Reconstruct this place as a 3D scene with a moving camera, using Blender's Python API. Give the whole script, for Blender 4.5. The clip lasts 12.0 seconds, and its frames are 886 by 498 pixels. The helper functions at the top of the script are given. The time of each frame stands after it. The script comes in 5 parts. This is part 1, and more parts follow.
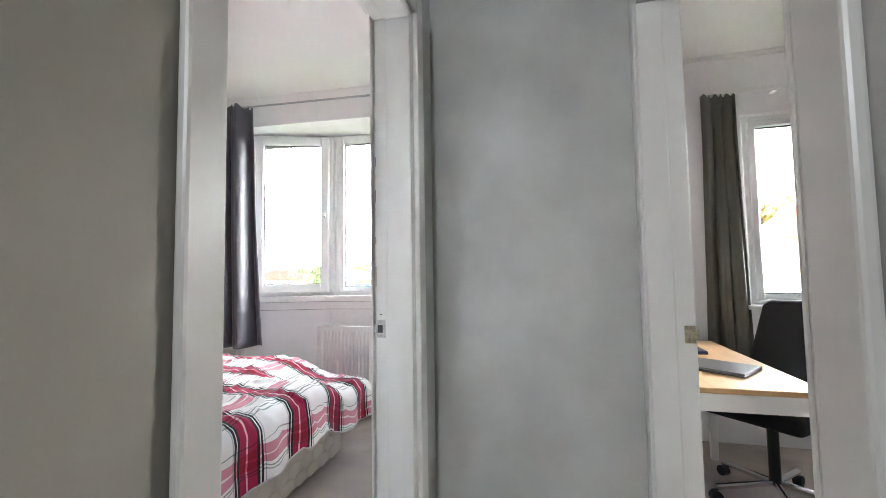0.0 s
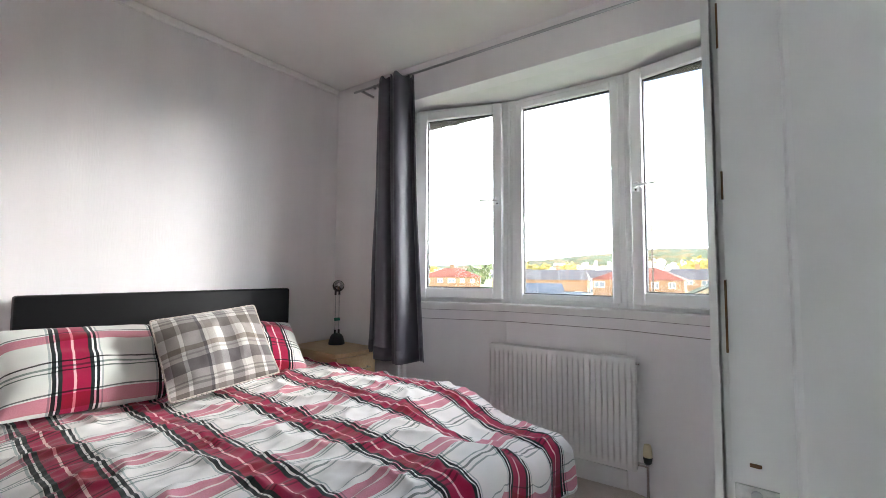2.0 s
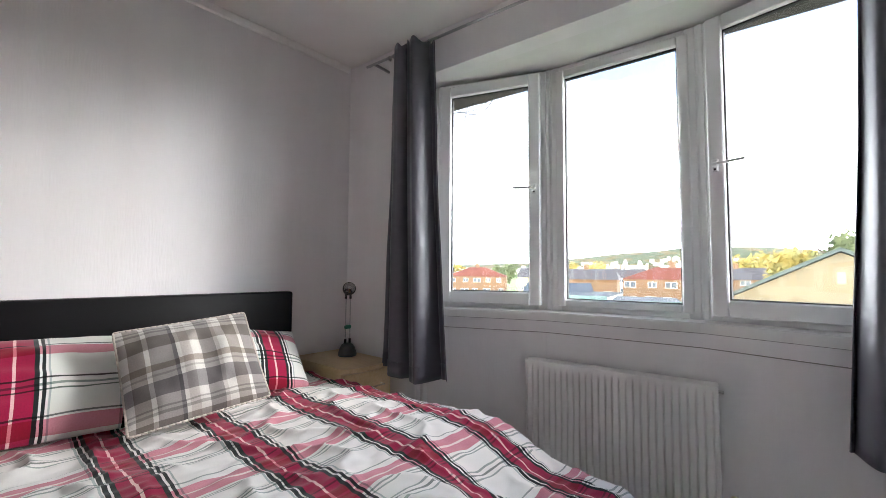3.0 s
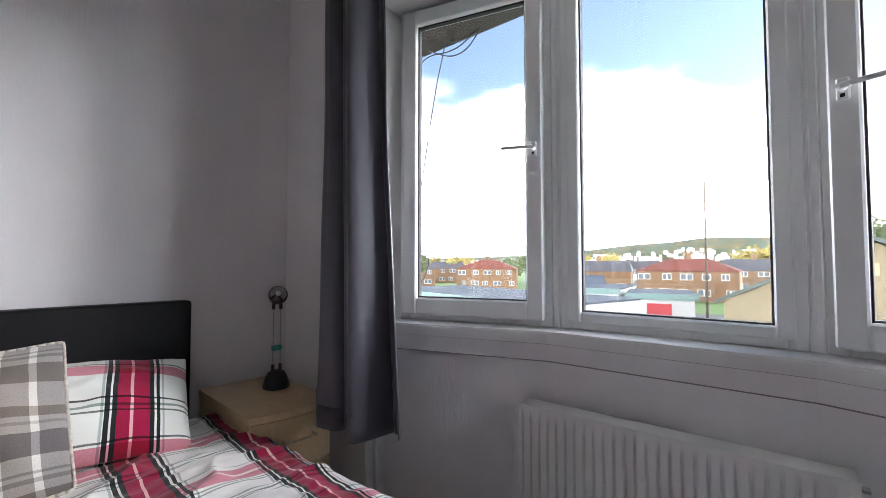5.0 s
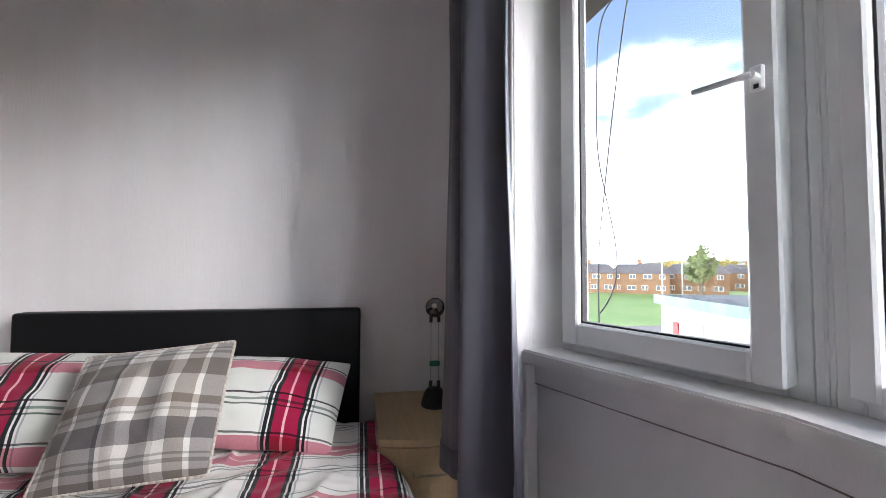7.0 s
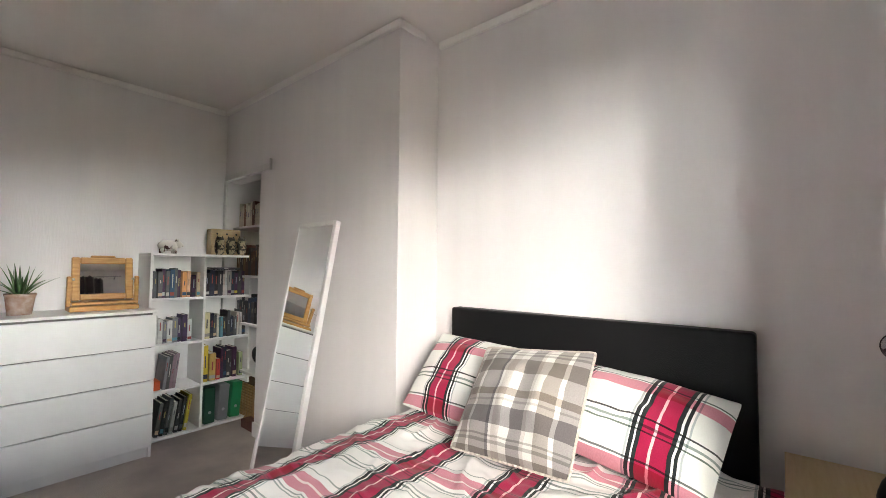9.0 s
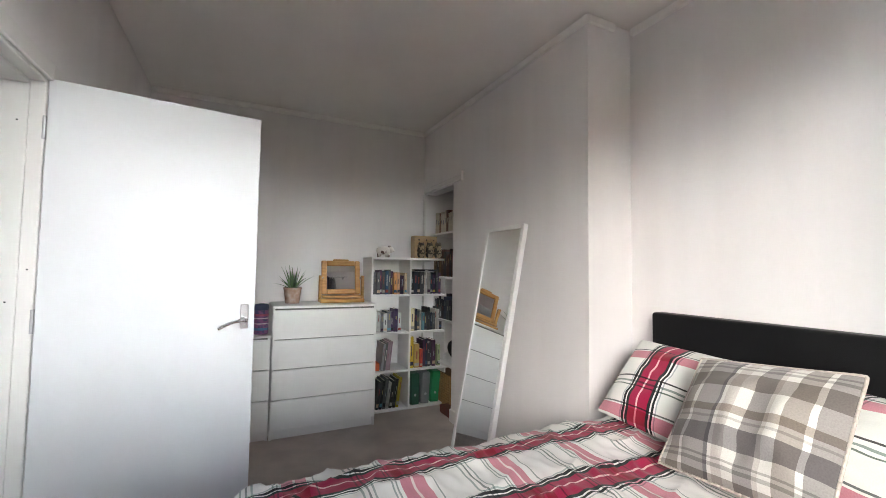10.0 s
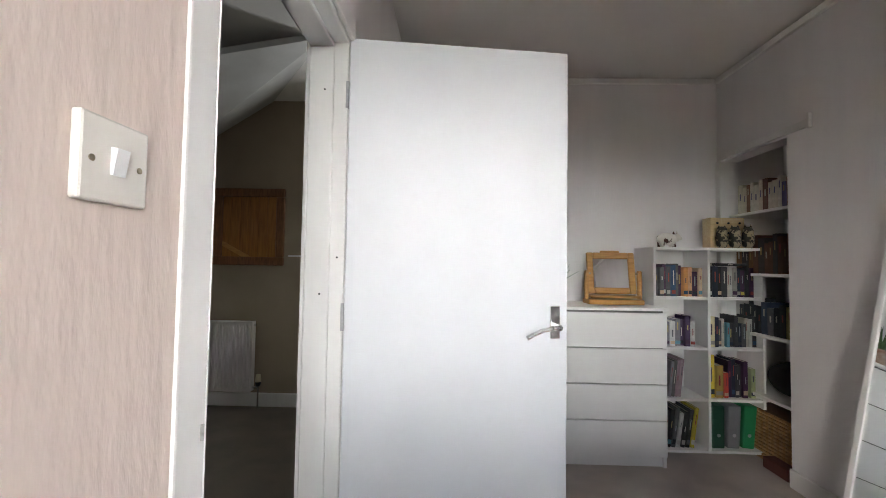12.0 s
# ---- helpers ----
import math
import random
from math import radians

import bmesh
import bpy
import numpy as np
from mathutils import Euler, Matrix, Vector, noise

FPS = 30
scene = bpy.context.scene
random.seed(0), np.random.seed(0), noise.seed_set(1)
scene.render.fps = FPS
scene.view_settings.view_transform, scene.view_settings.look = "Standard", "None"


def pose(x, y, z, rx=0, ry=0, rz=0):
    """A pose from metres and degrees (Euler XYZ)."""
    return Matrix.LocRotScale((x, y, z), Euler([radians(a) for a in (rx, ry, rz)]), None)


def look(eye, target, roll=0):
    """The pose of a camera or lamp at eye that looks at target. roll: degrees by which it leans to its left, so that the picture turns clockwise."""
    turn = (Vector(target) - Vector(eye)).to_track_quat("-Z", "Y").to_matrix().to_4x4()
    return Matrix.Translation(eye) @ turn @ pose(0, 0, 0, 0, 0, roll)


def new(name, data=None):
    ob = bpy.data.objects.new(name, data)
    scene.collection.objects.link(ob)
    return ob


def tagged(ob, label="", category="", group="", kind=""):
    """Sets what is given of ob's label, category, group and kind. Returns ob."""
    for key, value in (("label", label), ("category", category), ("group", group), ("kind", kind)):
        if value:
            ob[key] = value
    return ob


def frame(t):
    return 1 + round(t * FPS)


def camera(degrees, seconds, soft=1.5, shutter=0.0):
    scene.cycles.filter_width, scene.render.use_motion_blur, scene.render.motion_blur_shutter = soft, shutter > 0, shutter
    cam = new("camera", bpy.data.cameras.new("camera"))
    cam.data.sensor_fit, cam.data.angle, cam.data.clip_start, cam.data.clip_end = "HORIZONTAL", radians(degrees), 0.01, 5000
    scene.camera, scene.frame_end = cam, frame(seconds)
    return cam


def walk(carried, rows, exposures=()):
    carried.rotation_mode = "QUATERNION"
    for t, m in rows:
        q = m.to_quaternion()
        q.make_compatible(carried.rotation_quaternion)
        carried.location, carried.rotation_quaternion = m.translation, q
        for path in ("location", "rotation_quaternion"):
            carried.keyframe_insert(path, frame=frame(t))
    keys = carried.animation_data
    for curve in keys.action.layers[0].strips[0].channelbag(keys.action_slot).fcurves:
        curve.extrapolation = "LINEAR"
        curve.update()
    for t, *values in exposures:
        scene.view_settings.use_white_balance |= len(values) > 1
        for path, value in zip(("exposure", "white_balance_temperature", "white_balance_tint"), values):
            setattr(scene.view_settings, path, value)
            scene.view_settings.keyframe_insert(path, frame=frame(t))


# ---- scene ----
cam = camera(94.5, 12.0, soft=0.8)
PATH = [
    (0, (0.069, 0.391, 1.208), (-0.429, 2.324, 1.324), -0.9),
    (0.5, (-0.037, 0.601, 1.212), (-0.769, 2.458, 1.337), -0.6),
    (1, (-0.184, 0.798, 1.214), (-1.135, 2.553, 1.341), -0.2),
    (1.5, (-0.318, 0.953, 1.211), (-1.416, 2.619, 1.341), 0.2),
    (2, (-0.43, 1.155, 1.235), (-1.643, 2.741, 1.35), 0.3),
    (2.5, (-0.547, 1.319, 1.242), (-1.842, 2.839, 1.352), 0.4),
    (2.7, (-0.609, 1.392, 1.244), (-1.92, 2.898, 1.355), 0.4),
    (4.3, (-0.977, 1.955, 1.255), (-2.263, 3.482, 1.357), 0.1),
    (4.5, (-0.996, 2.037, 1.261), (-2.294, 3.556, 1.355), 0.1),
    (5, (-1.038, 2.219, 1.276), (-2.387, 3.693, 1.351), 0.0),
    (5.5, (-1.07, 2.42, 1.275), (-2.572, 3.738, 1.362), 0.0),
    (6, (-1.084, 2.578, 1.278), (-2.781, 3.634, 1.37), 0.1),
    (6.5, (-1.076, 2.768, 1.287), (-2.949, 3.466, 1.385), 0.0),
    (6.7, (-1.083, 2.787, 1.298), (-2.992, 3.376, 1.395), 0.1),
    (8.3, (-1.331, 2.825, 1.338), (-3.189, 2.086, 1.389), 0.1),
    (8.5, (-1.299, 2.836, 1.337), (-3.09, 1.948, 1.405), 0.1),
    (9, (-1.241, 2.872, 1.342), (-2.782, 1.601, 1.43), 0.5),
    (9.5, (-1.225, 2.916, 1.335), (-2.424, 1.318, 1.434), 0.7),
    (10, (-1.155, 2.872, 1.321), (-2.033, 1.078, 1.422), 0.8),
    (10.5, (-1.051, 2.733, 1.311), (-1.652, 0.827, 1.404), 0.9),
    (11, (-0.942, 2.535, 1.297), (-1.329, 0.575, 1.385), 1.0),
    (11.5, (-0.857, 2.365, 1.284), (-1.056, 0.377, 1.372), 0.9),
    (12, (-0.815, 2.15, 1.282), (-0.766, 0.152, 1.358), 0.9),
]
walk(cam, [(t, look(eye, target, roll)) for t, eye, target, roll in PATH],
     exposures=[(0.0, 4.72, 6350, 10.5), (1.0, 4.2, 6250, 10.5), (2.5, 3.58, 6350, 11), (4.5, 3.03, 6100, 13.5), (6.5, 2.87, 6050, 14), (8.5, 4.05, 6900, 11), (9.5, 3.72, 6700, 10), (11.0, 3.6, 6550, 11.2), (12.0, 3.48, 6700, 12)])

# ---- daylight ----
world = bpy.data.worlds.new("world")
scene.world = world
world.use_nodes = True
wn, wl = world.node_tree.nodes, world.node_tree.links
sky = wn.new("ShaderNodeTexSky")
sky.sky_type, sky.sun_disc = "NISHITA", False
sky.sun_elevation, sky.sun_rotation = radians(19), radians(40)
sky.air_density, sky.dust_density, sky.ozone_density = 0.9, 0.2, 3.0
tc = wn.new("ShaderNodeTexCoord")
mp = wn.new("ShaderNodeMapping")
mp.inputs["Scale"].default_value = (1.6, 1.6, 4.0)
nz = wn.new("ShaderNodeTexNoise")
nz.inputs["Scale"].default_value, nz.inputs["Detail"].default_value = 1.7, 7
rp = wn.new("ShaderNodeValToRGB")
rp.color_ramp.elements[0].position, rp.color_ramp.elements[1].position = 0.30, 0.64
cmix = wn.new("ShaderNodeMixRGB")
cmix.inputs[2].default_value = (26, 26.4, 27.0, 1)
wl.new(tc.outputs["Generated"], mp.inputs["Vector"])
wl.new(mp.outputs["Vector"], nz.inputs["Vector"])
sz = wn.new("ShaderNodeSeparateXYZ")
lift = wn.new("ShaderNodeMath")
lift.operation = "MULTIPLY_ADD"
lift.inputs[1].default_value = -1.25
sh = wn.new("ShaderNodeMath")
sh.operation, sh.inputs[1].default_value = "ADD", 0.31
wl.new(tc.outputs["Generated"], sz.inputs[0])
wl.new(sz.outputs["Z"], lift.inputs[0])
wl.new(nz.outputs["Fac"], sh.inputs[0])
wl.new(sh.outputs[0], lift.inputs[2])
wl.new(lift.outputs[0], rp.inputs["Fac"])
thin = wn.new("ShaderNodeMath")
thin.operation, thin.inputs[1].default_value = "POWER", 2.4
wl.new(rp.outputs["Color"], thin.inputs[0])
wl.new(thin.outputs[0], cmix.inputs[0])
clear = wn.new("ShaderNodeMixRGB")
clear.blend_type, clear.inputs[0].default_value, clear.inputs[2].default_value = "MULTIPLY", 1.0, (0.60, 0.46, 0.37, 1)
wl.new(sky.outputs["Color"], clear.inputs[1])
wl.new(clear.outputs["Color"], cmix.inputs[1])
wl.new(cmix.outputs["Color"], wn["Background"].inputs["Color"])
wn["Background"].inputs["Strength"].default_value = 0.15
sun = new("sun", bpy.data.lights.new("sun", "SUN"))
sun.data.energy, sun.data.angle, sun.data.color = 0.95, radians(38), (1.0, 0.965, 0.91)
sun.matrix_world = look((0, 0, 30), (-6.9, -7.1, 26.5))


# Unseen fill light added in the hall to brighten its end wall.
hall_fill = new("hall_fill", bpy.data.lights.new("hall_fill", "AREA"))
hall_fill.data.energy, hall_fill.data.size, hall_fill.data.color = 1.0, 0.4, (0.93, 0.98, 1.0)
hall_fill.matrix_world = look((-0.29, -1.25, 2.1), (0.15, 1.8, 1.2))

# ---- materials ----
def mat(name, color, rough=0.6, metal=0.0, var=0.0, scale=8.0, bump=0.0, bump_scale=60.0, stretch=(1, 1, 1), color2=None, spec=0.5, sheen=0.0, hard=False):
    m = bpy.data.materials.new(name)
    m.use_nodes = True
    n, l = m.node_tree.nodes, m.node_tree.links
    b = n["Principled BSDF"]
    b.inputs["Roughness"].default_value, b.inputs["Metallic"].default_value = rough, metal
    b.inputs["Base Color"].default_value = (*color, 1)
    b.inputs["Specular IOR Level"].default_value = spec
    b.inputs["Sheen Weight"].default_value = sheen
    t = n.new("ShaderNodeTexCoord")
    mp_ = n.new("ShaderNodeMapping")
    mp_.inputs["Scale"].default_value = stretch
    l.new(t.outputs["Object"], mp_.inputs["Vector"])
    if var or color2:
        a = n.new("ShaderNodeTexNoise")
        a.inputs["Scale"].default_value, a.inputs["Detail"].default_value = scale, 5
        l.new(mp_.outputs["Vector"], a.inputs["Vector"])
        mx = n.new("ShaderNodeMixRGB")
        c2 = color2 or tuple(min(1, c * (1 - var)) for c in color)
        mx.inputs[1].default_value, mx.inputs[2].default_value = (*color, 1), (*c2, 1)
        r = n.new("ShaderNodeValToRGB")
        r.color_ramp.elements[0].position, r.color_ramp.elements[1].position = (0.5, 0.55) if hard else (0.35, 0.7)
        l.new(a.outputs["Fac"], r.inputs["Fac"])
        l.new(r.outputs["Color"], mx.inputs[0])
        l.new(mx.outputs["Color"], b.inputs["Base Color"])
    if bump:
        a = n.new("ShaderNodeTexNoise")
        a.inputs["Scale"].default_value, a.inputs["Detail"].default_value = bump_scale, 4
        l.new(mp_.outputs["Vector"], a.inputs["Vector"])
        bp = n.new("ShaderNodeBump")
        bp.inputs["Strength"].default_value, bp.inputs["Distance"].default_value = bump, 0.004
        l.new(a.outputs["Fac"], bp.inputs["Height"])
        l.new(bp.outputs["Normal"], b.inputs["Normal"])
    return m


WALL = mat("wall_paint", (0.84, 0.815, 0.81), 0.75, var=0.05, scale=2.0, bump=0.3, bump_scale=40, stretch=(3, 3, 0.35))
# Embossed paper of the pier; its pink stands in for warm bounced light.
PIERPAPER = mat("embossed_paper_warmlit", (0.73, 0.61, 0.545), 0.55, var=0.05, scale=3.0, bump=0.9, bump_scale=34, stretch=(1, 1, 0.3))
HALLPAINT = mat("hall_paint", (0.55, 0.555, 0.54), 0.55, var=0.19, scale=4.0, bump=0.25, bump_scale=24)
# Darker, warmer copy of the hall paint; the west side's shade is in its colour.
HALLWEST = mat("hall_west_shaded", (0.39, 0.37, 0.325), 0.6, var=0.14, scale=3.0, bump=0.25, bump_scale=24)
# Beige browned and darkened, standing in for dim warm lamplight on this wall.
HALLSOUTH = mat("hall_south_dim", (0.36, 0.29, 0.21), 0.7, var=0.15, scale=2.0, bump=0.2, bump_scale=18)
CEIL = mat("ceiling_paint", (0.88, 0.86, 0.83), 0.8, var=0.05, scale=1.5, bump=0.4, bump_scale=14)
CARPET = mat("carpet", (0.54, 0.45, 0.385), 0.95, var=0.3, scale=4, bump=1.0, bump_scale=260, sheen=0.3)
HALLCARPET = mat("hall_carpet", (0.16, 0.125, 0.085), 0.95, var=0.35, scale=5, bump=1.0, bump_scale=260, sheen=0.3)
GLOSS = mat("white_gloss", (0.80, 0.785, 0.76), 0.32, var=0.06, scale=5, bump=0.12, bump_scale=30, stretch=(2, 2, 0.5))
DOORPAINT = mat("door_paint", (0.73, 0.74, 0.76), 0.42, var=0.05, scale=3, bump=0.06, bump_scale=25)
UPVC = mat("upvc", (0.83, 0.83, 0.82), 0.3, var=0.06, scale=4)
RUBBER = mat("seal", (0.02, 0.02, 0.02), 0.7)
FOIL = mat("white_foil", (0.83, 0.82, 0.80), 0.42, var=0.03, scale=6)
RADP = mat("radiator_enamel", (0.80, 0.78, 0.755), 0.35, var=0.05, scale=4)
CHROME = mat("chrome", (0.75, 0.75, 0.75), 0.16, 1.0)
BRASS = mat("aged_brass", (0.50, 0.43, 0.30), 0.35, 1.0, var=0.4, scale=90)
LEATHER = mat("black_leather", (0.008, 0.008, 0.009), 0.45, spec=0.14, bump=0.25, bump_scale=350)
CURTAIN = mat("grey_curtain", (0.066, 0.064, 0.082), 0.37, bump=0.12, bump_scale=500, spec=0.65, sheen=0.1)
OLIVE = mat("olive_curtain", (0.10, 0.095, 0.075), 0.7, bump=0.2, bump_scale=400)
BEECH = mat("beech", (0.62, 0.46, 0.27), 0.45, color2=(0.55, 0.385, 0.205), scale=7, stretch=(1, 9, 9), bump=0.05, bump_scale=60)
PINE = mat("lacquered_pine", (0.56, 0.30, 0.09), 0.4, color2=(0.42, 0.20, 0.05), scale=9, stretch=(1.2, 8, 8), bump=0.05)
DARKPINE = mat("dark_frame_wood", (0.24, 0.10, 0.035), 0.45, color2=(0.15, 0.06, 0.02), scale=10, stretch=(8, 8, 1.5))
BLACKP = mat("black_plastic", (0.012, 0.013, 0.015), 0.45)
DIVAN = mat("cream_quilting", (0.60, 0.545, 0.45), 0.85, var=0.12, scale=6, bump=0.3, bump_scale=90)
NAVY = mat("navy_sheet", (0.025, 0.03, 0.09), 0.8, bump=0.2, bump_scale=300)
STEEL = mat("steel", (0.45, 0.45, 0.46), 0.35, 1.0)
MIRROR = mat("mirror_silver", (0.88, 0.89, 0.88), 0.02, 1.0)


def glass_mat(name, tint):
    m = bpy.data.materials.new(name)
    m.use_nodes = True
    n, l = m.node_tree.nodes, m.node_tree.links
    n.remove(n["Principled BSDF"])
    tr, gl, mx = n.new("ShaderNodeBsdfTransparent"), n.new("ShaderNodeBsdfGlossy"), n.new("ShaderNodeMixShader")
    tr.inputs["Color"].default_value = (*tint, 1)
    gl.inputs["Roughness"].default_value = 0.01
    mx.inputs["Fac"].default_value = 0.035
    l.new(tr.outputs["BSDF"], mx.inputs[1])
    l.new(gl.outputs["BSDF"], mx.inputs[2])
    l.new(mx.outputs["Shader"], n["Material Output"].inputs["Surface"])
    return m


GLASS = glass_mat("window_glass", (0.95, 0.96, 0.955))


# ---- building helpers ----
def box(bm, x0, x1, y0, y1, z0, z1, m=None, bevel=0.0, seg=1):
    r = bmesh.ops.create_cube(bm, size=1)["verts"]
    for v in r:
        v.co = Vector(((x0 + x1) / 2 + v.co.x * (x1 - x0), (y0 + y1) / 2 + v.co.y * (y1 - y0), (z0 + z1) / 2 + v.co.z * (z1 - z0)))
    if bevel:
        es = list({e for v in r for e in v.link_edges})
        r = bmesh.ops.bevel(bm, geom=es, offset=bevel, segments=seg, affect="EDGES", profile=0.5)["verts"]
    if m is not None:
        bmesh.ops.transform(bm, matrix=m, verts=[v for v in r if v.is_valid])
    return r


def cyl(bm, r0, r1, z0, z1, seg=16, m=None, cap=True):
    r = bmesh.ops.create_cone(bm, cap_ends=cap, segments=seg, radius1=r0, radius2=r1, depth=z1 - z0, matrix=Matrix.Translation((0, 0, (z0 + z1) / 2)))["verts"]
    if m is not None:
        bmesh.ops.transform(bm, matrix=m, verts=r)
    return r


def tube(bm, a, b, r, seg=8):
    a, b = Vector(a), Vector(b)
    q = (b - a).to_track_quat("Z", "Y").to_matrix().to_4x4()
    return cyl(bm, r, r, 0, (b - a).length, seg, Matrix.Translation(a) @ q)


def lathe(bm, prof, seg=20, m=None):
    rings = []
    for r, z in prof:
        rings.append([bm.verts.new((r * math.cos(2 * math.pi * i / seg), r * math.sin(2 * math.pi * i / seg), z)) for i in range(seg)])
    for a, b in zip(rings, rings[1:]):
        for i in range(seg):
            bm.faces.new((a[i], a[(i + 1) % seg], b[(i + 1) % seg], b[i]))
    for ring, up in ((rings[0], False), (rings[-1], True)):
        bm.faces.new(ring if up else ring[::-1])
    vs = [v for g in rings for v in g]
    if m is not None:
        bmesh.ops.transform(bm, matrix=m, verts=vs)
    return vs


def prism(bm, pts, z0, z1):
    lo = [bm.verts.new((x, y, z0)) for x, y in pts]
    hi = [bm.verts.new((x, y, z1)) for x, y in pts]
    n = len(pts)
    bm.faces.new(hi), bm.faces.new(lo[::-1])
    for i in range(n):
        bm.faces.new((lo[i], lo[(i + 1) % n], hi[(i + 1) % n], hi[i]))
    return lo + hi


def finish(name, bm, material, smooth=False):
    bmesh.ops.recalc_face_normals(bm, faces=bm.faces)
    me = bpy.data.meshes.new(name)
    bm.to_mesh(me)
    bm.free()
    for m in material if isinstance(material, (list, tuple)) else [material]:
        me.materials.append(m)
    if smooth:
        for p in me.polygons:
            p.use_smooth = True
    return me


def part(name, bm, material, parent, label="", smooth=False):
    ob = new(name, finish(name, bm, material, smooth))
    ob.parent = parent
    if label:
        ob["label"] = label
    return ob


def thing(name, label, category, m=None, group="", kind=""):
    ob = tagged(new(name), label, category, group, kind)
    ob.matrix_world = m if m is not None else Matrix()
    return ob


def solid(name, bm, material, label, category, m=None, group="", kind="", smooth=False):
    ob = tagged(new(name, finish(name, bm, material, smooth)), label, category, group, kind)
    if m is not None:
        ob.matrix_world = m
    return ob


def quick(bounds, bevel=0.0, seg=1, m=None):
    bm = bmesh.new()
    box(bm, *bounds, m=m, bevel=bevel, seg=seg)
    return bm


def boxes(*bs, bevel=0.0):
    bm = bmesh.new()
    for b in bs:
        box(bm, *b, bevel=bevel)
    return bm


# ---- plan ----
H = 2.75                      # ceiling
WX, WX2 = -3.175, -2.84       # recessed head wall, cupboard wall
SY = -1.03                    # south wall of the bedroom
DX, HX = -0.455, -0.34        # bedroom and hall faces of the door wall
D0, D1, DH = 0.81, 1.572, 2.02  # doorway
PY = 1.88                     # end of the pier beside the doorway
EX = 0.42                     # east wall of the bedroom
BAY = pose(WX, 3.29, 0, 0, 0, 4.0)
U0, U1, U2, U3 = 0.672, 1.378, 2.168, 2.874   # window posts along the bay wall
VA, VB = 0.185, 0.405
FLOOR_G = -4.9                # ground outside

# ---- structure ----
floor_bm = bmesh.new()
prism(floor_bm, [(-3.6, -1.2), (DX + 0.06, -1.2), (DX + 0.06, 1.8), (0.6, 1.8), (0.6, 4.1), (-3.6, 4.1)], -0.2, 0.0)
solid("floor", floor_bm, CARPET, "taupe brown short pile bedroom carpet", "floor", kind="structure")
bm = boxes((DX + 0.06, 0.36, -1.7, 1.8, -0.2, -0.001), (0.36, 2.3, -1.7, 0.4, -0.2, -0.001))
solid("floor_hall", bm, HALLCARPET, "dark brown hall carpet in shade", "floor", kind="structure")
solid("floor_office", boxes((0.6, 3.4, 0.4, 4.1, -0.2, -0.002), (0.36, 0.6, 0.4, 1.8, -0.2, -0.002)), CARPET, "grey brown carpet of the study", "floor", kind="structure")
solid("ceiling", boxes((-3.6, 0.6, -1.2, 3.66, H, H + 0.2)), CEIL, "off-white textured bedroom ceiling", "ceiling", kind="structure")
solid("ceiling_hall", boxes((0.6, 3.4, -1.7, 3.86, H, H + 0.2), (-0.6, 0.6, -1.9, -1.2, H, H + 0.2)), CEIL, "plain ceiling over hall and study", "ceiling", kind="structure")

# west side: recessed head wall, cupboard wall with its shelf recess
solid("wall_west", quick((WX - 0.2, WX, 1.226, 3.5, 0, H)), WALL, "pale lilac grey papered wall behind the bed", "wall", kind="structure")
bm = boxes((WX - 0.2, WX2, -0.37, 1.226, 0, H), (WX2 - 0.12, WX2, -0.98, -0.37, 2.09, H), (WX2 - 0.12, WX2, SY, -0.98, 0, H),
           (WX2 - 0.62, WX2 - 0.5, -1.15, -0.37, 0, H), (WX2 - 0.5, WX2 - 0.12, -1.15, SY, 0, H), (WX2 - 0.5, WX2 - 0.12, SY, -0.37, 2.3, H))
solid("wall_cupboard", bm, WALL, "pale papered wall with an open shelf recess", "wall", kind="structure")
solid("wall_south", quick((WX2, HX, SY - 0.15, SY, 0, H)), WALL, "pale grey beige wall behind the drawers", "wall", kind="structure")
bm = boxes((DX, HX, SY, D0 - 0.02, 0, H), (DX, HX, D0 - 0.02, D1 + 0.02, DH + 0.02, H))
solid("wall_door", bm, WALL, "pale papered wall around the bedroom doorway", "wall", kind="structure")
solid("wall_pier_face", quick((DX, HX, D1 + 0.02, PY - 0.012, 0, H)), PIERPAPER, "embossed papered wall beside the doorway, warm light put into its colour", "wall", kind="structure")
solid("wall_pier_end", quick((DX, HX, PY - 0.012, PY, 0, H)), WALL, "pale painted end of the wall beside the doorway", "wall", kind="structure")
solid("wall_pier", quick((HX, EX + 0.05, 1.80, PY, 0, H)), WALL, "bedroom side of the hall end wall", "wall", kind="structure")
solid("wall_east", quick((EX, EX + 0.1, PY, 3.7, 0, H)), WALL, "plain pale wall between bedroom and study", "wall", kind="structure")

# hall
solid("wall_hall_west", quick((HX, HX + 0.012, -1.5, D0 - 0.02, 0, H)), HALLWEST, "west hall wall with warm shade put into its grey beige paint", "wall", kind="structure")
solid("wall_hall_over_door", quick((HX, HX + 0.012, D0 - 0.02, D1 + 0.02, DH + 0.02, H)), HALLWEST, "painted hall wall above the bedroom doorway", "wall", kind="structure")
bm = bmesh.new()
prism(bm, [(HX, D1 + 0.02), (HX + 0.012, D1 + 0.02), (HX + 0.012, 1.788), (0.36, 1.788), (0.36, 1.80), (HX, 1.80)], 0, H)
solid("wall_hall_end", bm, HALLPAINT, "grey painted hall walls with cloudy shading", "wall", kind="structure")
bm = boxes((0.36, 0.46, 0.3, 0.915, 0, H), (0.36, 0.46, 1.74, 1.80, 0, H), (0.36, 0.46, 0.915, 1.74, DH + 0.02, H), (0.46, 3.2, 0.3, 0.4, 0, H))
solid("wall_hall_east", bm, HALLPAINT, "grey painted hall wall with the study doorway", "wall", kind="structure")
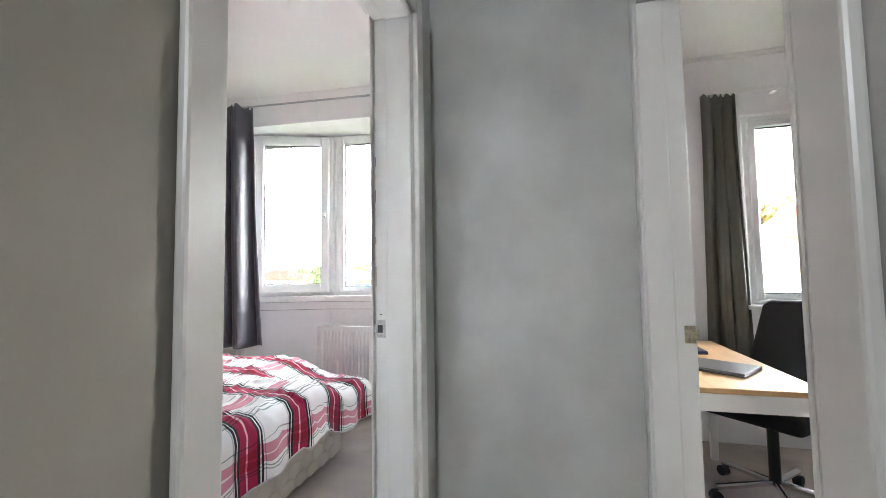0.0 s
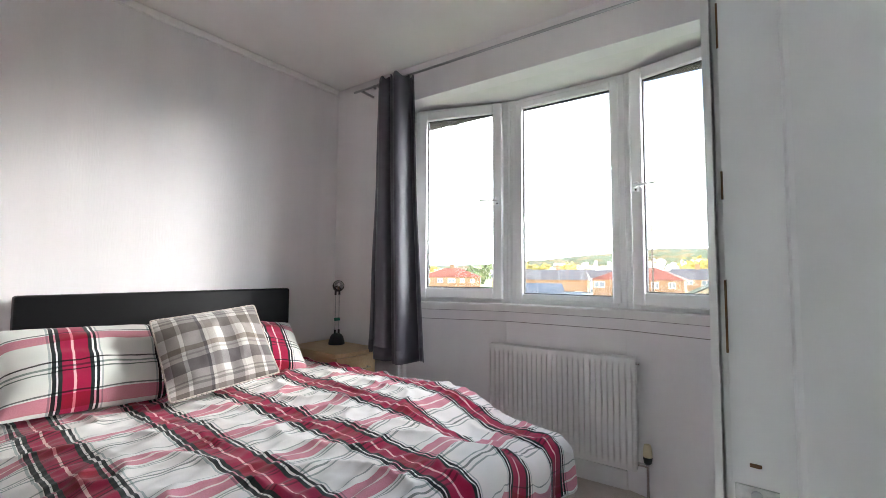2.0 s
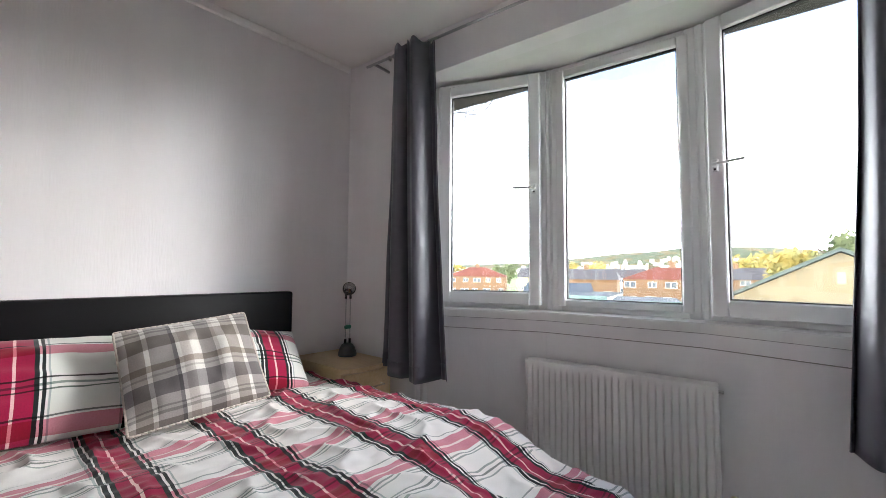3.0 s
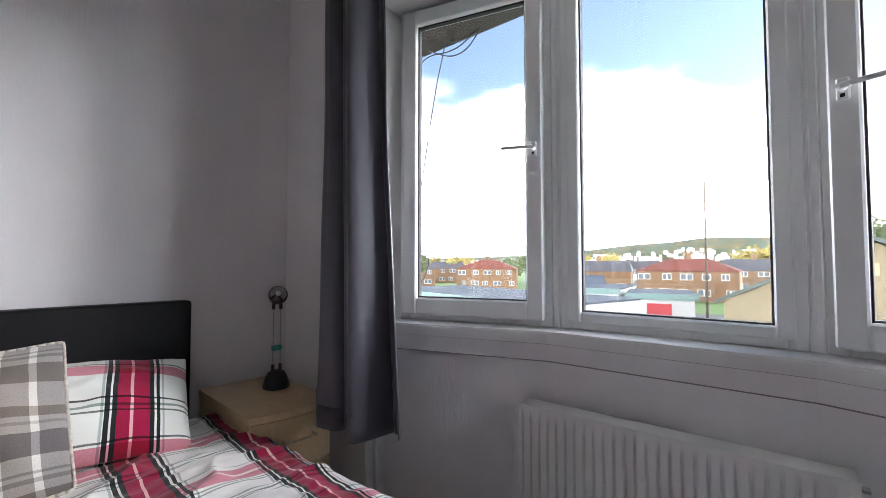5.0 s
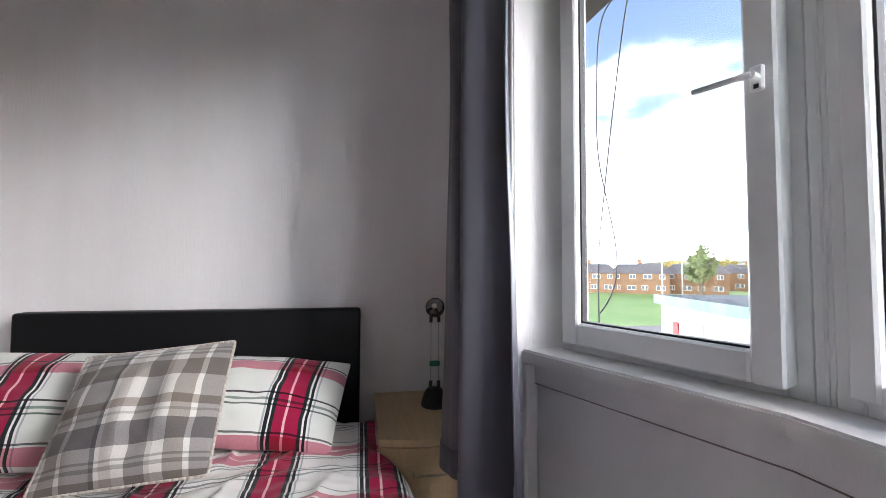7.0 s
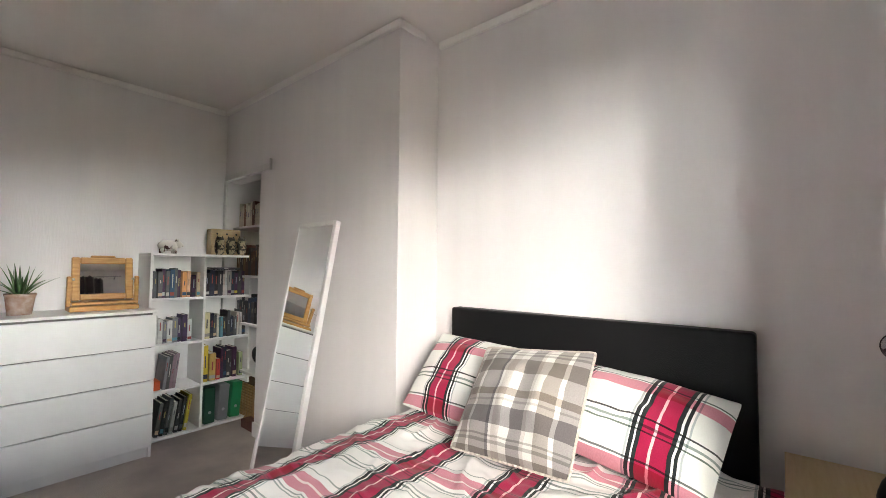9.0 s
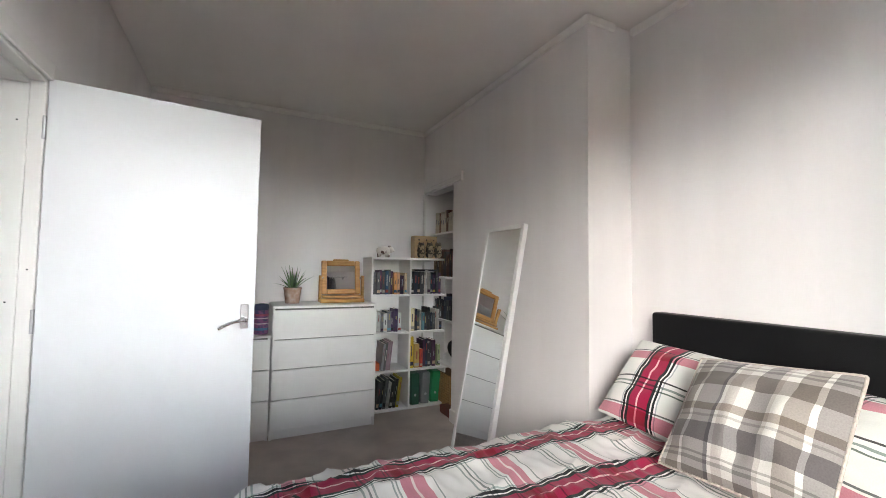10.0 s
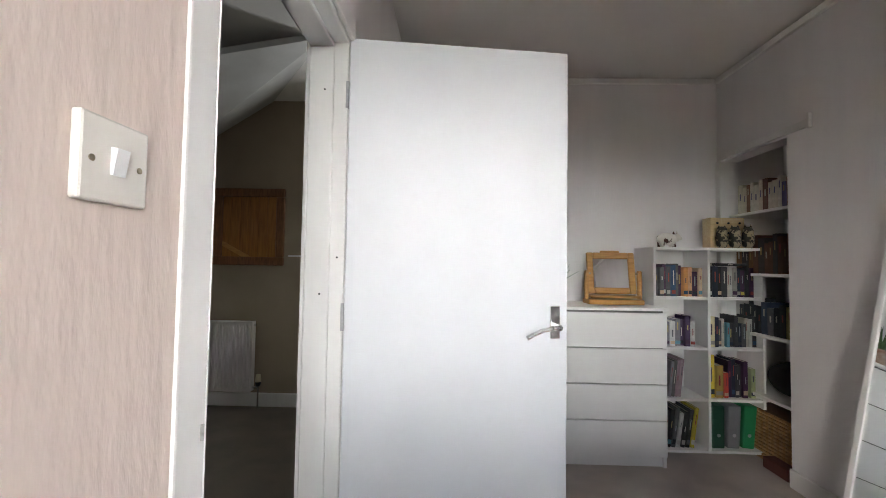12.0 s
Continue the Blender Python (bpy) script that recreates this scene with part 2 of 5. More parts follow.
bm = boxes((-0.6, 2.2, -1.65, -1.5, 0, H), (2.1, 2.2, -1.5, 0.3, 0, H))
solid("wall_hall_south", bm, HALLSOUTH, "hall wall with framed mirror and radiator, dim warm light put into its beige", "wall", kind="structure")

# study shell
bm = boxes((3.2, 3.35, 0.3, 3.9, 0, H), (0.52, 1.42, 3.7, 3.85, 0, H), (2.5, 3.2, 3.7, 3.85, 0, H), (1.42, 2.5, 3.7, 3.85, 0, 0.95), (1.42, 2.5, 3.7, 3.85, 2.3, H))
solid("wall_study", bm, WALL, "pale walls of the study with a window opening", "wall", kind="structure")

# bay wall in its own frame: u along, v outward
bm = bmesh.new()
box(bm, -0.15, U0, 0, 0.12, 0, H)
box(bm, U3, 3.72, 0, 0.12, 0, H)
box(bm, U0, U3, 0, 0.12, 2.49, H)
solid("wall_north", bm, WALL, "pale wall with wide opening to the bay window", "wall", BAY, kind="structure")
AP = [(U0, 0.075), (U1 + 0.015, 0.285), (U2 - 0.015, 0.285), (U3, 0.075)]
OUT = [(U0 - 0.05, VA + 0.06), (U1 - 0.02, VB + 0.07), (U2 + 0.02, VB + 0.07), (U3 + 0.05, VA + 0.06)]
bm = bmesh.new()
for i in range(3):
    prism(bm, [AP[i], AP[i + 1], OUT[i + 1], OUT[i]], 0, 0.985)
solid("wall_bay", bm, WALL, "pale faceted wall under the bay window", "wall", BAY, kind="structure")
bm = bmesh.new()
prism(bm, [(U0, 0.12), (U3, 0.12), (U3 + 0.05, VA + 0.08), (U2, VB + 0.08), (U1, VB + 0.08), (U0 - 0.05, VA + 0.08)], 2.49, 2.6)
for i in (0, 2):
    a = (U0 - 0.06, U0) if i == 0 else (U3, U3 + 0.06)
    box(bm, a[0], a[1], 0.12, VA + 0.06, 0, 2.6)
solid("bay_head", bm, GLOSS, "cream gloss painted soffit and sides of the bay", "soffit", BAY, kind="structure")
bm = bmesh.new()
EV = 0.505                    # outer edge of the roof overhang
prism(bm, [(U0 - 0.6, 0.25), (U0 - 0.018, 0.25), (U1 - 0.03, VB + 0.062), (U1 - 0.03, EV), (U0 - 0.6, EV)], 2.455, 2.62)
prism(bm, [(U1 - 0.03, VB + 0.062), (U2 + 0.03, VB + 0.062), (U2 + 0.03, EV), (U1 - 0.03, EV)], 2.47, 2.62)
prism(bm, [(U2 + 0.03, VB + 0.062), (U3 + 0.018, 0.25), (U3 + 0.6, 0.25), (U3 + 0.6, EV), (U2 + 0.03, EV)], 2.455, 2.62)
solid("eaves", bm, mat("dark_eaves", (0.06, 0.05, 0.042), 0.85, var=0.4, scale=5, bump=0.5), "dark weathered roof overhang above the windows", "eaves", BAY, kind="structure")
bm = boxes((-4.2, WX - 0.2, -1.9, 3.7, FLOOR_G, 3.0), (-4.2, 3.6, -2.2, -1.9, FLOOR_G, 3.0), (3.35, 3.6, -1.9, 3.9, FLOOR_G, 3.0))
solid("wall_outer", bm, mat("roughcast", (0.42, 0.38, 0.32), 0.9, var=0.2, bump=0.6), "roughcast outer walls of the flat", "wall", kind="structure")
solid("roof", quick((-4.2, 3.6, -2.2, 3.86, 3.0, 3.2)), mat("roof_cover", (0.12, 0.1, 0.09), 0.9, var=0.2), "dark roof over the flat", "roof", kind="structure")


# ---- cloth materials ----
def stripes(n, l, src, period, offset, bands, ground):
    """A ramp of hard-edged threads along one cloth direction."""
    a = n.new("ShaderNodeMath")
    a.operation = "MULTIPLY_ADD"
    a.inputs[1].default_value, a.inputs[2].default_value = 1 / period, offset
    f = n.new("ShaderNodeMath")
    f.operation = "FRACT"
    l.new(src, a.inputs[0])
    l.new(a.outputs[0], f.inputs[0])
    r = n.new("ShaderNodeValToRGB")
    r.color_ramp.interpolation = "CONSTANT"
    e = r.color_ramp.elements
    e[0].position, e[0].color = 0.0, (*ground, 1)
    e.remove(e[1])
    for i, (p0, p1, c) in enumerate(bands):
        k = e.new(p0)
        k.color = (*c, 1)
        if i + 1 == len(bands) or bands[i + 1][0] > p1 + 0.001:
            k = e.new(p1)
            k.color = (*ground, 1)
    l.new(f.outputs[0], r.inputs["Fac"])
    return r.outputs["Color"]


def tartan(name, warp, weft, pu, pv, ou, ov, ground, weave=1200, rough=0.85):
    m = bpy.data.materials.new(name)
    m.use_nodes = True
    n, l = m.node_tree.nodes, m.node_tree.links
    b = n["Principled BSDF"]
    uv = n.new("ShaderNodeUVMap")
    wob = n.new("ShaderNodeTexNoise")
    wob.inputs["Scale"].default_value = 5
    va = n.new("ShaderNodeVectorMath")
    va.operation = "MULTIPLY_ADD"
    va.inputs[1].default_value = (0.012, 0.012, 0)
    l.new(uv.outputs["UV"], wob.inputs["Vector"])
    l.new(wob.outputs["Color"], va.inputs[0])
    l.new(uv.outputs["UV"], va.inputs[2])
    sp = n.new("ShaderNodeSeparateXYZ")
    l.new(va.outputs[0], sp.inputs[0])
    cu = stripes(n, l, sp.outputs["X"], pu, ou, weft, (1, 1, 1))
    cv = stripes(n, l, sp.outputs["Y"], pv, ov, warp, ground)
    mx = n.new("ShaderNodeMixRGB")
    mx.blend_type, mx.inputs[0].default_value = "MULTIPLY", 1.0
    l.new(cv, mx.inputs[1])
    l.new(cu, mx.inputs[2])
    gr = n.new("ShaderNodeTexNoise")
    gr.inputs["Scale"].default_value, gr.inputs["Detail"].default_value = 220, 2
    l.new(uv.outputs["UV"], gr.inputs["Vector"])
    g2 = n.new("ShaderNodeMixRGB")
    g2.blend_type, g2.inputs[0].default_value = "OVERLAY", 0.22
    l.new(mx.outputs["Color"], g2.inputs[1])
    l.new(gr.outputs["Fac"], g2.inputs[2])
    l.new(g2.outputs["Color"], b.inputs["Base Color"])
    b.inputs["Roughness"].default_value, b.inputs["Sheen Weight"].default_value = rough, 0.2
    b.inputs["Specular IOR Level"].default_value = 0.2
    bp = n.new("ShaderNodeBump")
    bp.inputs["Strength"].default_value, bp.inputs["Distance"].default_value = 0.25, 0.002
    l.new(gr.outputs["Fac"], bp.inputs["Height"])
    l.new(bp.outputs["Normal"], b.inputs["Normal"])
    return m


RED, BLK, CRM, PNK, GRN = (0.34, 0.009, 0.055), (0.015, 0.022, 0.022), (0.84, 0.83, 0.80), (0.75, 0.31, 0.39), (0.44, 0.51, 0.49)
WARP = [(0.265, 0.285, GRN), (0.292, 0.328, BLK), (0.328, 0.342, CRM), (0.342, 0.376, BLK), (0.376, 0.47, RED), (0.47, 0.495, (0.80, 0.5, 0.5)), (0.495, 0.62, RED),
        (0.62, 0.656, BLK), (0.656, 0.672, CRM), (0.672, 0.702, BLK), (0.702, 0.72, CRM), (0.72, 0.735, GRN)]
WEFT = [(0.085, 0.185, PNK), (0.185, 0.21, (1, 0.86, 0.86)), (0.21, 0.31, PNK), (0.342, 0.358, (0.42, 0.47, 0.46)), (0.378, 0.392, GRN), (0.55, 0.57, GRN), (0.60, 0.62, (0.30, 0.34, 0.33)), (0.655, 0.675, GRN),
        (0.0, 0.018, (0.42, 0.47, 0.46))]
WEFT.sort()
PLAID = tartan("red_tartan", WARP, WEFT, 0.34, 0.345, 0.1, 0.5, CRM)
PILLOWP = tartan("red_tartan_pillow", WARP, [(0.12, 0.28, PNK), (0.30, 0.32, (0.2, 0.22, 0.22)), (0.6, 0.62, (0.2, 0.25, 0.22)), (0.66, 0.69, (0.35, 0.42, 0.4)), (0.75, 0.77, (0.1, 0.1, 0.1))],
                 0.30, 0.38, 0.0, 0.5, (0.80, 0.82, 0.77))
TAU, LTA, DGR = (0.27, 0.253, 0.243), (0.48, 0.45, 0.42), (0.16, 0.15, 0.155)
GREYP = tartan("grey_tartan", [(0.0, 0.16, TAU), (0.16, 0.2, LTA), (0.3, 0.45, (0.30, 0.272, 0.245)), (0.5, 0.72, TAU), (0.72, 0.76, DGR), (0.8, 0.9, LTA)],
               [(0.0, 0.18, (0.5, 0.47, 0.45)), (0.24, 0.27, (0.6, 0.6, 0.6)), (0.3, 0.32, (0.6, 0.6, 0.6)), (0.42, 0.6, (0.42, 0.41, 0.43)), (0.66, 0.68, (0.7, 0.7, 0.7)), (0.72, 0.8, (0.55, 0.5, 0.46))],
               0.345, 0.345, 0.1, 0.2, (0.60, 0.585, 0.55))


def smooth_noise(x, y, z=0.0, s=1.0):
    return noise.noise(Vector((x * s, y * s, z)))


def grid_mesh(name, nu, nv, fn, material, uvfn=None, smooth=True):
    """A sheet from a function of two parameters in 0..1, with cloth coordinates in metres."""
    vs, uvs = [], []
    for j in range(nv + 1):
        for i in range(nu + 1):
            vs.append(fn(i / nu, j / nv))
            uvs.append(uvfn(i / nu, j / nv) if uvfn else (i / nu, j / nv))
    fs = [(j * (nu + 1) + i, j * (nu + 1) + i + 1, (j + 1) * (nu + 1) + i + 1, (j + 1) * (nu + 1) + i) for j in range(nv) for i in range(nu)]
    me = bpy.data.meshes.new(name)
    me.from_pydata(vs, [], fs)
    lay = me.uv_layers.new(name="UVMap")
    for lp in me.loops:
        lay.data[lp.index].uv = uvs[lp.vertex_index]
    me.materials.append(material)
    for p in me.polygons:
        p.use_smooth = smooth
    return me


def thick(ob, t):
    s = ob.modifiers.new("thickness", "SOLIDIFY")
    s.thickness, s.offset = t, -1
    return ob


# ---- trim, doorways, doors ----
def strips(name, segs, material, label, cat, m=None):
    for a in segs:
        solid(name, quick(a, bevel=min(0.004, 0.3 * min(a[1] - a[0], a[3] - a[2], a[5] - a[4]))), material, label, cat, m, kind="structure")


BEAD = mat("bead_paint", (0.90, 0.89, 0.86), 0.3)
strips("trim", [(WX + 0.001, WX + 0.026, 1.25, 3.27, H - 0.046, H - 0.002), (WX2 + 0.001, WX2 + 0.026, SY + 0.028, 1.252, H - 0.046, H - 0.002),
                (WX2 + 0.026, DX - 0.002, SY + 0.001, SY + 0.026, H - 0.046, H - 0.002), (WX + 0.14, WX2, 1.227, 1.25, H - 0.045, H - 0.002)],
       BEAD, "thin white bead along the top of the wall", "trim")
strips("baseboard", [(WX2 + 0.001, WX2 + 0.018, -0.37, 1.24, 0.001, 0.11), (WX + 0.001, WX + 0.018, 1.24, 3.28, 0.001, 0.11), (WX2 + 0.02, DX - 0.02, SY + 0.001, SY + 0.018, 0.001, 0.11),
                     (DX - 0.018, DX - 0.001, -1.0, D0 - 0.1, 0.001, 0.11), (DX - 0.018, DX - 0.001, D1 + 0.1, PY, 0.001, 0.11),
                     (HX + 0.013, 2.1, -1.499, -1.482, 0.001, 0.12), (-0.3, EX, PY + 0.001, PY + 0.018, 0.001, 0.11)], GLOSS, "white painted skirting board", "baseboard")
strips("baseboard", [(U1 + 0.02, U2 - 0.02, 0.268, 0.284, 0.001, 0.11)], GLOSS, "white painted skirting board", "baseboard", BAY)

frame_1 = thing("door_frame_1", "white gloss painted bedroom door frame with worn edges", "door frame", kind="structure")
for nm, b in (("jamb", (DX - 0.001, HX + 0.014, D0 - 0.02, D0, 0, DH + 0.02)), ("jamb", (DX - 0.001, HX + 0.014, D1, D1 + 0.02, 0, DH + 0.02)), ("head", (DX - 0.001, HX + 0.014, D0, D1, DH, DH + 0.02)),
              ("stop", (DX + 0.045, HX + 0.013, D0, D0 + 0.006, 0, DH)), ("stop", (DX + 0.045, HX + 0.013, D1 - 0.016, D1, 0, DH)), ("stop", (DX + 0.045, HX + 0.013, D0 + 0.006, D1 - 0.016, DH - 0.016, DH)),
              ("architrave", (DX - 0.018, DX - 0.001, D0 - 0.085, D0 - 0.012, 0, DH + 0.08)), ("architrave", (DX - 0.006, DX - 0.0015, D1 - 0.016, D1 + 0.052, 0, DH + 0.08)),
              ("architrave", (DX - 0.018, DX - 0.0015, D0 - 0.012, D1 - 0.016, DH + 0.012, DH + 0.08)),
              ("architrave", (HX + 0.014, HX + 0.03, D0 - 0.063, D0 - 0.003, 0, DH + 0.08)), ("architrave", (HX + 0.013, HX + 0.03, D1 + 0.008, D1 + 0.07, 0, DH + 0.08)),
              ("architrave", (HX + 0.014, HX + 0.03, D0 - 0.003, D1 + 0.008, DH + 0.008, DH + 0.08))):
    part(nm, quick(b, bevel=0.005, seg=2), GLOSS, frame_1)
bm = boxes((DX + 0.006, DX + 0.034, D1 - 0.003, D1 - 0.0005, 1.013, 1.067), (DX - 0.010, DX + 0.010, D1 - 0.006, D1 - 0.003, 1.027, 1.05))
part("strike_plate", bm, mat("painted_steel", (0.62, 0.61, 0.58), 0.35, 0.6, var=0.35, scale=120), frame_1, "steel strike plate with paint smears")
for z in (1.019, 1.061):
    bm = bmesh.new()
    cyl(bm, 0.004, 0.004, 0, 0.0015, 10, Matrix.Translation((DX + 0.02, D1 - 0.003, z)) @ pose(0, 0, 0, 90))
    part("screw", bm, STEEL, frame_1)
part("latch_hole", quick((DX + 0.011, DX + 0.026, D1 - 0.0045, D1 - 0.003, 1.028, 1.051)), BLACKP, frame_1)

for y, x, z in ((D0 + 0.0062, DX + 0.075, 1.18), (D0 + 0.0062, DX + 0.075, 1.86), (D0 + 0.0002, DX + 0.022, 1.30), (D0 + 0.0062, DX + 0.08, 0.5)):
    bm = bmesh.new()
    cyl(bm, 0.0032, 0.0032, 0, 0.0012, 10, Matrix.Translation((x, y + 0.0012, z)) @ pose(0, 0, 0, 90))
    part("screw_hole", bm, BLACKP, frame_1)
BARE = mat("bare_wood", (0.20, 0.11, 0.05), 0.8, var=0.4, scale=60)
for x, z, w, h in ((DX + 0.02, 1.083, 0.004, 0.0014), (DX + 0.004, 1.31, 0.0008, 0.012), (DX + 0.004, 1.45, 0.0008, 0.02), (DX + 0.004, 1.20, 0.0009, 0.03), (DX + 0.004, 1.56, 0.0008, 0.015)):
    bm = bmesh.new()
    prism(bm, [(x - w, D1 - 0.0012), (x + 0.6 * w, D1 - 0.0014), (x + w, D1 + 0.0002), (x - w, D1 + 0.0002)], z - h, z + h)
    part("paint_chip", bm, BARE, frame_1, "chipped paint showing bare wood")

frame_2 = thing("door_frame_2", "white gloss painted study door frame", "door frame", kind="structure")
for nm, b in (("jamb", (0.345, 0.475, 0.915, 0.935, 0, DH + 0.02)), ("jamb", (0.345, 0.475, 1.72, 1.74, 0, DH + 0.02)), ("head", (0.345, 0.475, 0.935, 1.72, DH, DH + 0.02)),
              ("stop", (0.346, 0.42, 0.935, 0.95, 0, DH)), ("stop", (0.346, 0.42, 1.705, 1.72, 0, DH)),
              ("architrave", (0.342, 0.36, 0.845, 0.925, 0, DH + 0.08)), ("architrave", (0.342, 0.36, 1.73, 1.787, 0, DH + 0.08)), ("architrave", (0.342, 0.36, 0.925, 1.73, DH + 0.01, DH + 0.08))):
    part(nm, quick(b, bevel=0.005, seg=2), GLOSS, frame_2)
part("strike_plate", boxes((0.442, 0.470, 1.716, 1.7195, 0.995, 1.045), (0.455, 0.478, 1.713, 1.716, 1.005, 1.035)), BRASS, frame_2, "worn brass strike plate")

door = thing("door_1", "white painted flush bedroom door standing wide open", "door", pose(-0.457, 0.803, 0, 0, 0, 187.4), kind="structure")
part("leaf", quick((0.002, 0.765, 0, 0.04, 0.012, 2.042), bevel=0.003, seg=2), DOORPAINT, door)
hd = part("door_handle", boxes((0.703, 0.739, -0.006, 0, 1.03, 1.145), bevel=0.003), CHROME, door, "chrome lever handle on a back plate")
bm = bmesh.new()
cyl(bm, 0.010, 0.010, 0, 0.045, 14, Matrix.Translation((0.721, -0.004, 1.075)) @ pose(0, 0, 0, 90))
pts = [(0.721, -0.045, 1.075), (0.696, -0.05, 1.074), (0.661, -0.049, 1.066), (0.631, -0.046, 1.052), (0.609, -0.045, 1.04)]
for a, b in zip(pts, pts[1:]):
    tube(bm, a, b, 0.008, 10)
part("lever", bm, CHROME, hd, smooth=True)
for z in (0.25, 1.06, 1.80):
    hg = part("hinge", boxes((-0.002, 0.001, 0.002, 0.034, z, z + 0.09)), STEEL, door, "small steel butt hinge")
    bm = bmesh.new()
    cyl(bm, 0.006, 0.006, z, z + 0.09, 10, Matrix.Translation((-0.003, -0.004, 0)))
    part("pin", bm, STEEL, hg)

# light switch on the pier
sw = thing("light_switch", "white square single light switch on the pier", "light switch", pose(DX, 1.738, 1.382))
part("plate", quick((-0.011, 0, -0.043, 0.043, -0.043, 0.043), bevel=0.003, seg=2), mat("switch_plastic", (0.78, 0.74, 0.68), 0.3), sw)
bm = bmesh.new()
box(bm, -0.004, 0.004, -0.008, 0.008, -0.014, 0.014, m=pose(-0.0125, 0, 0, 0, -9, 0))
part("rocker", bm, UPVC, sw, "white rocker")
for y in (-0.03, 0.03):
    bm = bmesh.new()
    cyl(bm, 0.0035, 0.0035, 0, 0.001, 10, Matrix.Translation((-0.011, y, -0.002)) @ pose(0, 0, 0, 0, -90))
    part("screw", bm, BRASS, sw)


# ---- bay windows ----
def ring(bm, x0, x1, z0, z1, w, y0, y1, bevel=0.004, low=0.0):
    low = low or w
    box(bm, x0, x0 + w, y0, y1, z0, z1, bevel=bevel)
    box(bm, x1 - w, x1, y0, y1, z0, z1, bevel=bevel)
    box(bm, x0 + w, x1 - w, y0, y1, z0, z0 + low, bevel=bevel)
    box(bm, x0 + w, x1 - w, y0, y1, z1 - w, z1, bevel=bevel)


def window_unit(name, a, b, z0, z1, swing, handle, parent_m):
    """A plastic window between two posts; y runs outward."""
    a, b = Vector(a), Vector(b)
    w = (b - a).length
    ang = math.degrees(math.atan2(b.y - a.y, b.x - a.x))
    win = thing(name, "white plastic window with black seals and clear glass", "window", parent_m @ pose(a.x, a.y, 0, 0, 0, ang), kind="structure")
    bm = bmesh.new()
    ring(bm, 0.02, w - 0.02, z0, z1, 0.05, -0.02, 0.05)
    part("window_frame", bm, UPVC, win)
    if handle:
        left = handle == "right"
        hx = 0.05 if left else w - 0.05
        pv = pose(hx, -0.02, 0, 0, 0, -swing if left else swing)
        x0, x1 = (0.0, w - 0.10) if left else (-(w - 0.10), 0.0)
    else:
        pv, x0, x1 = pose(0.05, 0.0, 0), 0.0, w - 0.10
    bm = bmesh.new()
    s0, s1, sw_ = z0 + 0.03, z1 - 0.03, 0.068 if handle else 0.05
    low = 0.075 if handle else 0.04
    ring(bm, x0, x1, s0, s1, sw_, -0.035, 0.03, 0.006, low)
    sash = part("sash", bm, UPVC, win)
    sash.matrix_basis = pv
    bm = bmesh.new()
    ring(bm, x0 + sw_ - 0.001, x1 - sw_ + 0.001, s0 + low - 0.001, s1 - sw_ + 0.001, 0.007, -0.012, 0.012, 0.0)
    part("seal", bm, RUBBER, sash, "black rubber glazing seal")
    pane = part("pane", quick((x0 + sw_, x1 - sw_, -0.004, 0.004, s0 + low, s1 - sw_)), GLASS, sash)
    pane.visible_shadow = False
    if handle:
        k = x1 - 0.034 if left else x0 + 0.034
        d = -1 if left else 1
        zc = 1.745
        h = part("handle", quick((k - 0.014, k + 0.014, -0.047, -0.035, zc - 0.03, zc + 0.03), bevel=0.004), UPVC, sash, "white window handle with keyhole")
        bm = bmesh.new()
        tube(bm, (k, -0.04, zc), (k, -0.075, zc), 0.010, 12)
        tube(bm, (k, -0.072, zc), (k + d * 0.02, -0.078, zc), 0.009, 10)
        box(bm, -0.006, 0.006, -0.007, 0.007, 0, 0.115, m=Matrix.Translation((k + d * 0.01, -0.078, zc)) @ pose(0, 0, 0, 0, d * 88, 0), bevel=0.003)
        part("lever", bm, UPVC, h)
        part("keyhole", quick((k - 0.005, k + 0.005, -0.0485, -0.047, zc - 0.024, zc - 0.014)), RUBBER, h)
    return win


V = [(U0, VA), (U1, VB), (U2, VB), (U3, VA)]
window_unit("window_1", V[0], V[1], 1.02, 2.485, 2.5, "right", BAY)
window_unit("window_2", V[1], V[2], 1.02, 2.485, 0, "", BAY)
window_unit("window_3", V[2], V[3], 1.02, 2.485, 3.0, "left", BAY)
for i in (1, 2):
    bm = bmesh.new()
    x, y = V[i]
    cyl(bm, 0.036, 0.036, 1.02, 2.485, 12, Matrix.Translation((x, y + 0.012, 0)))
    box(bm, x - 0.012, x + 0.012, y - 0.03, y + 0.05, 1.02, 2.485, bevel=0.004)
    solid("window_post", bm, UPVC, "white plastic corner post between bay windows", "window post", BAY, kind="structure")
# Dark colour for strips that draw the shadow lines at the apron board joints.
JOINT_SHADE = mat("joint_shade", (0.26, 0.235, 0.22), 0.9)
NOSE = [(U0 - 0.03, 0.018), (U1 + 0.018, 0.243), (U2 - 0.018, 0.243), (U3 + 0.03, 0.018)]
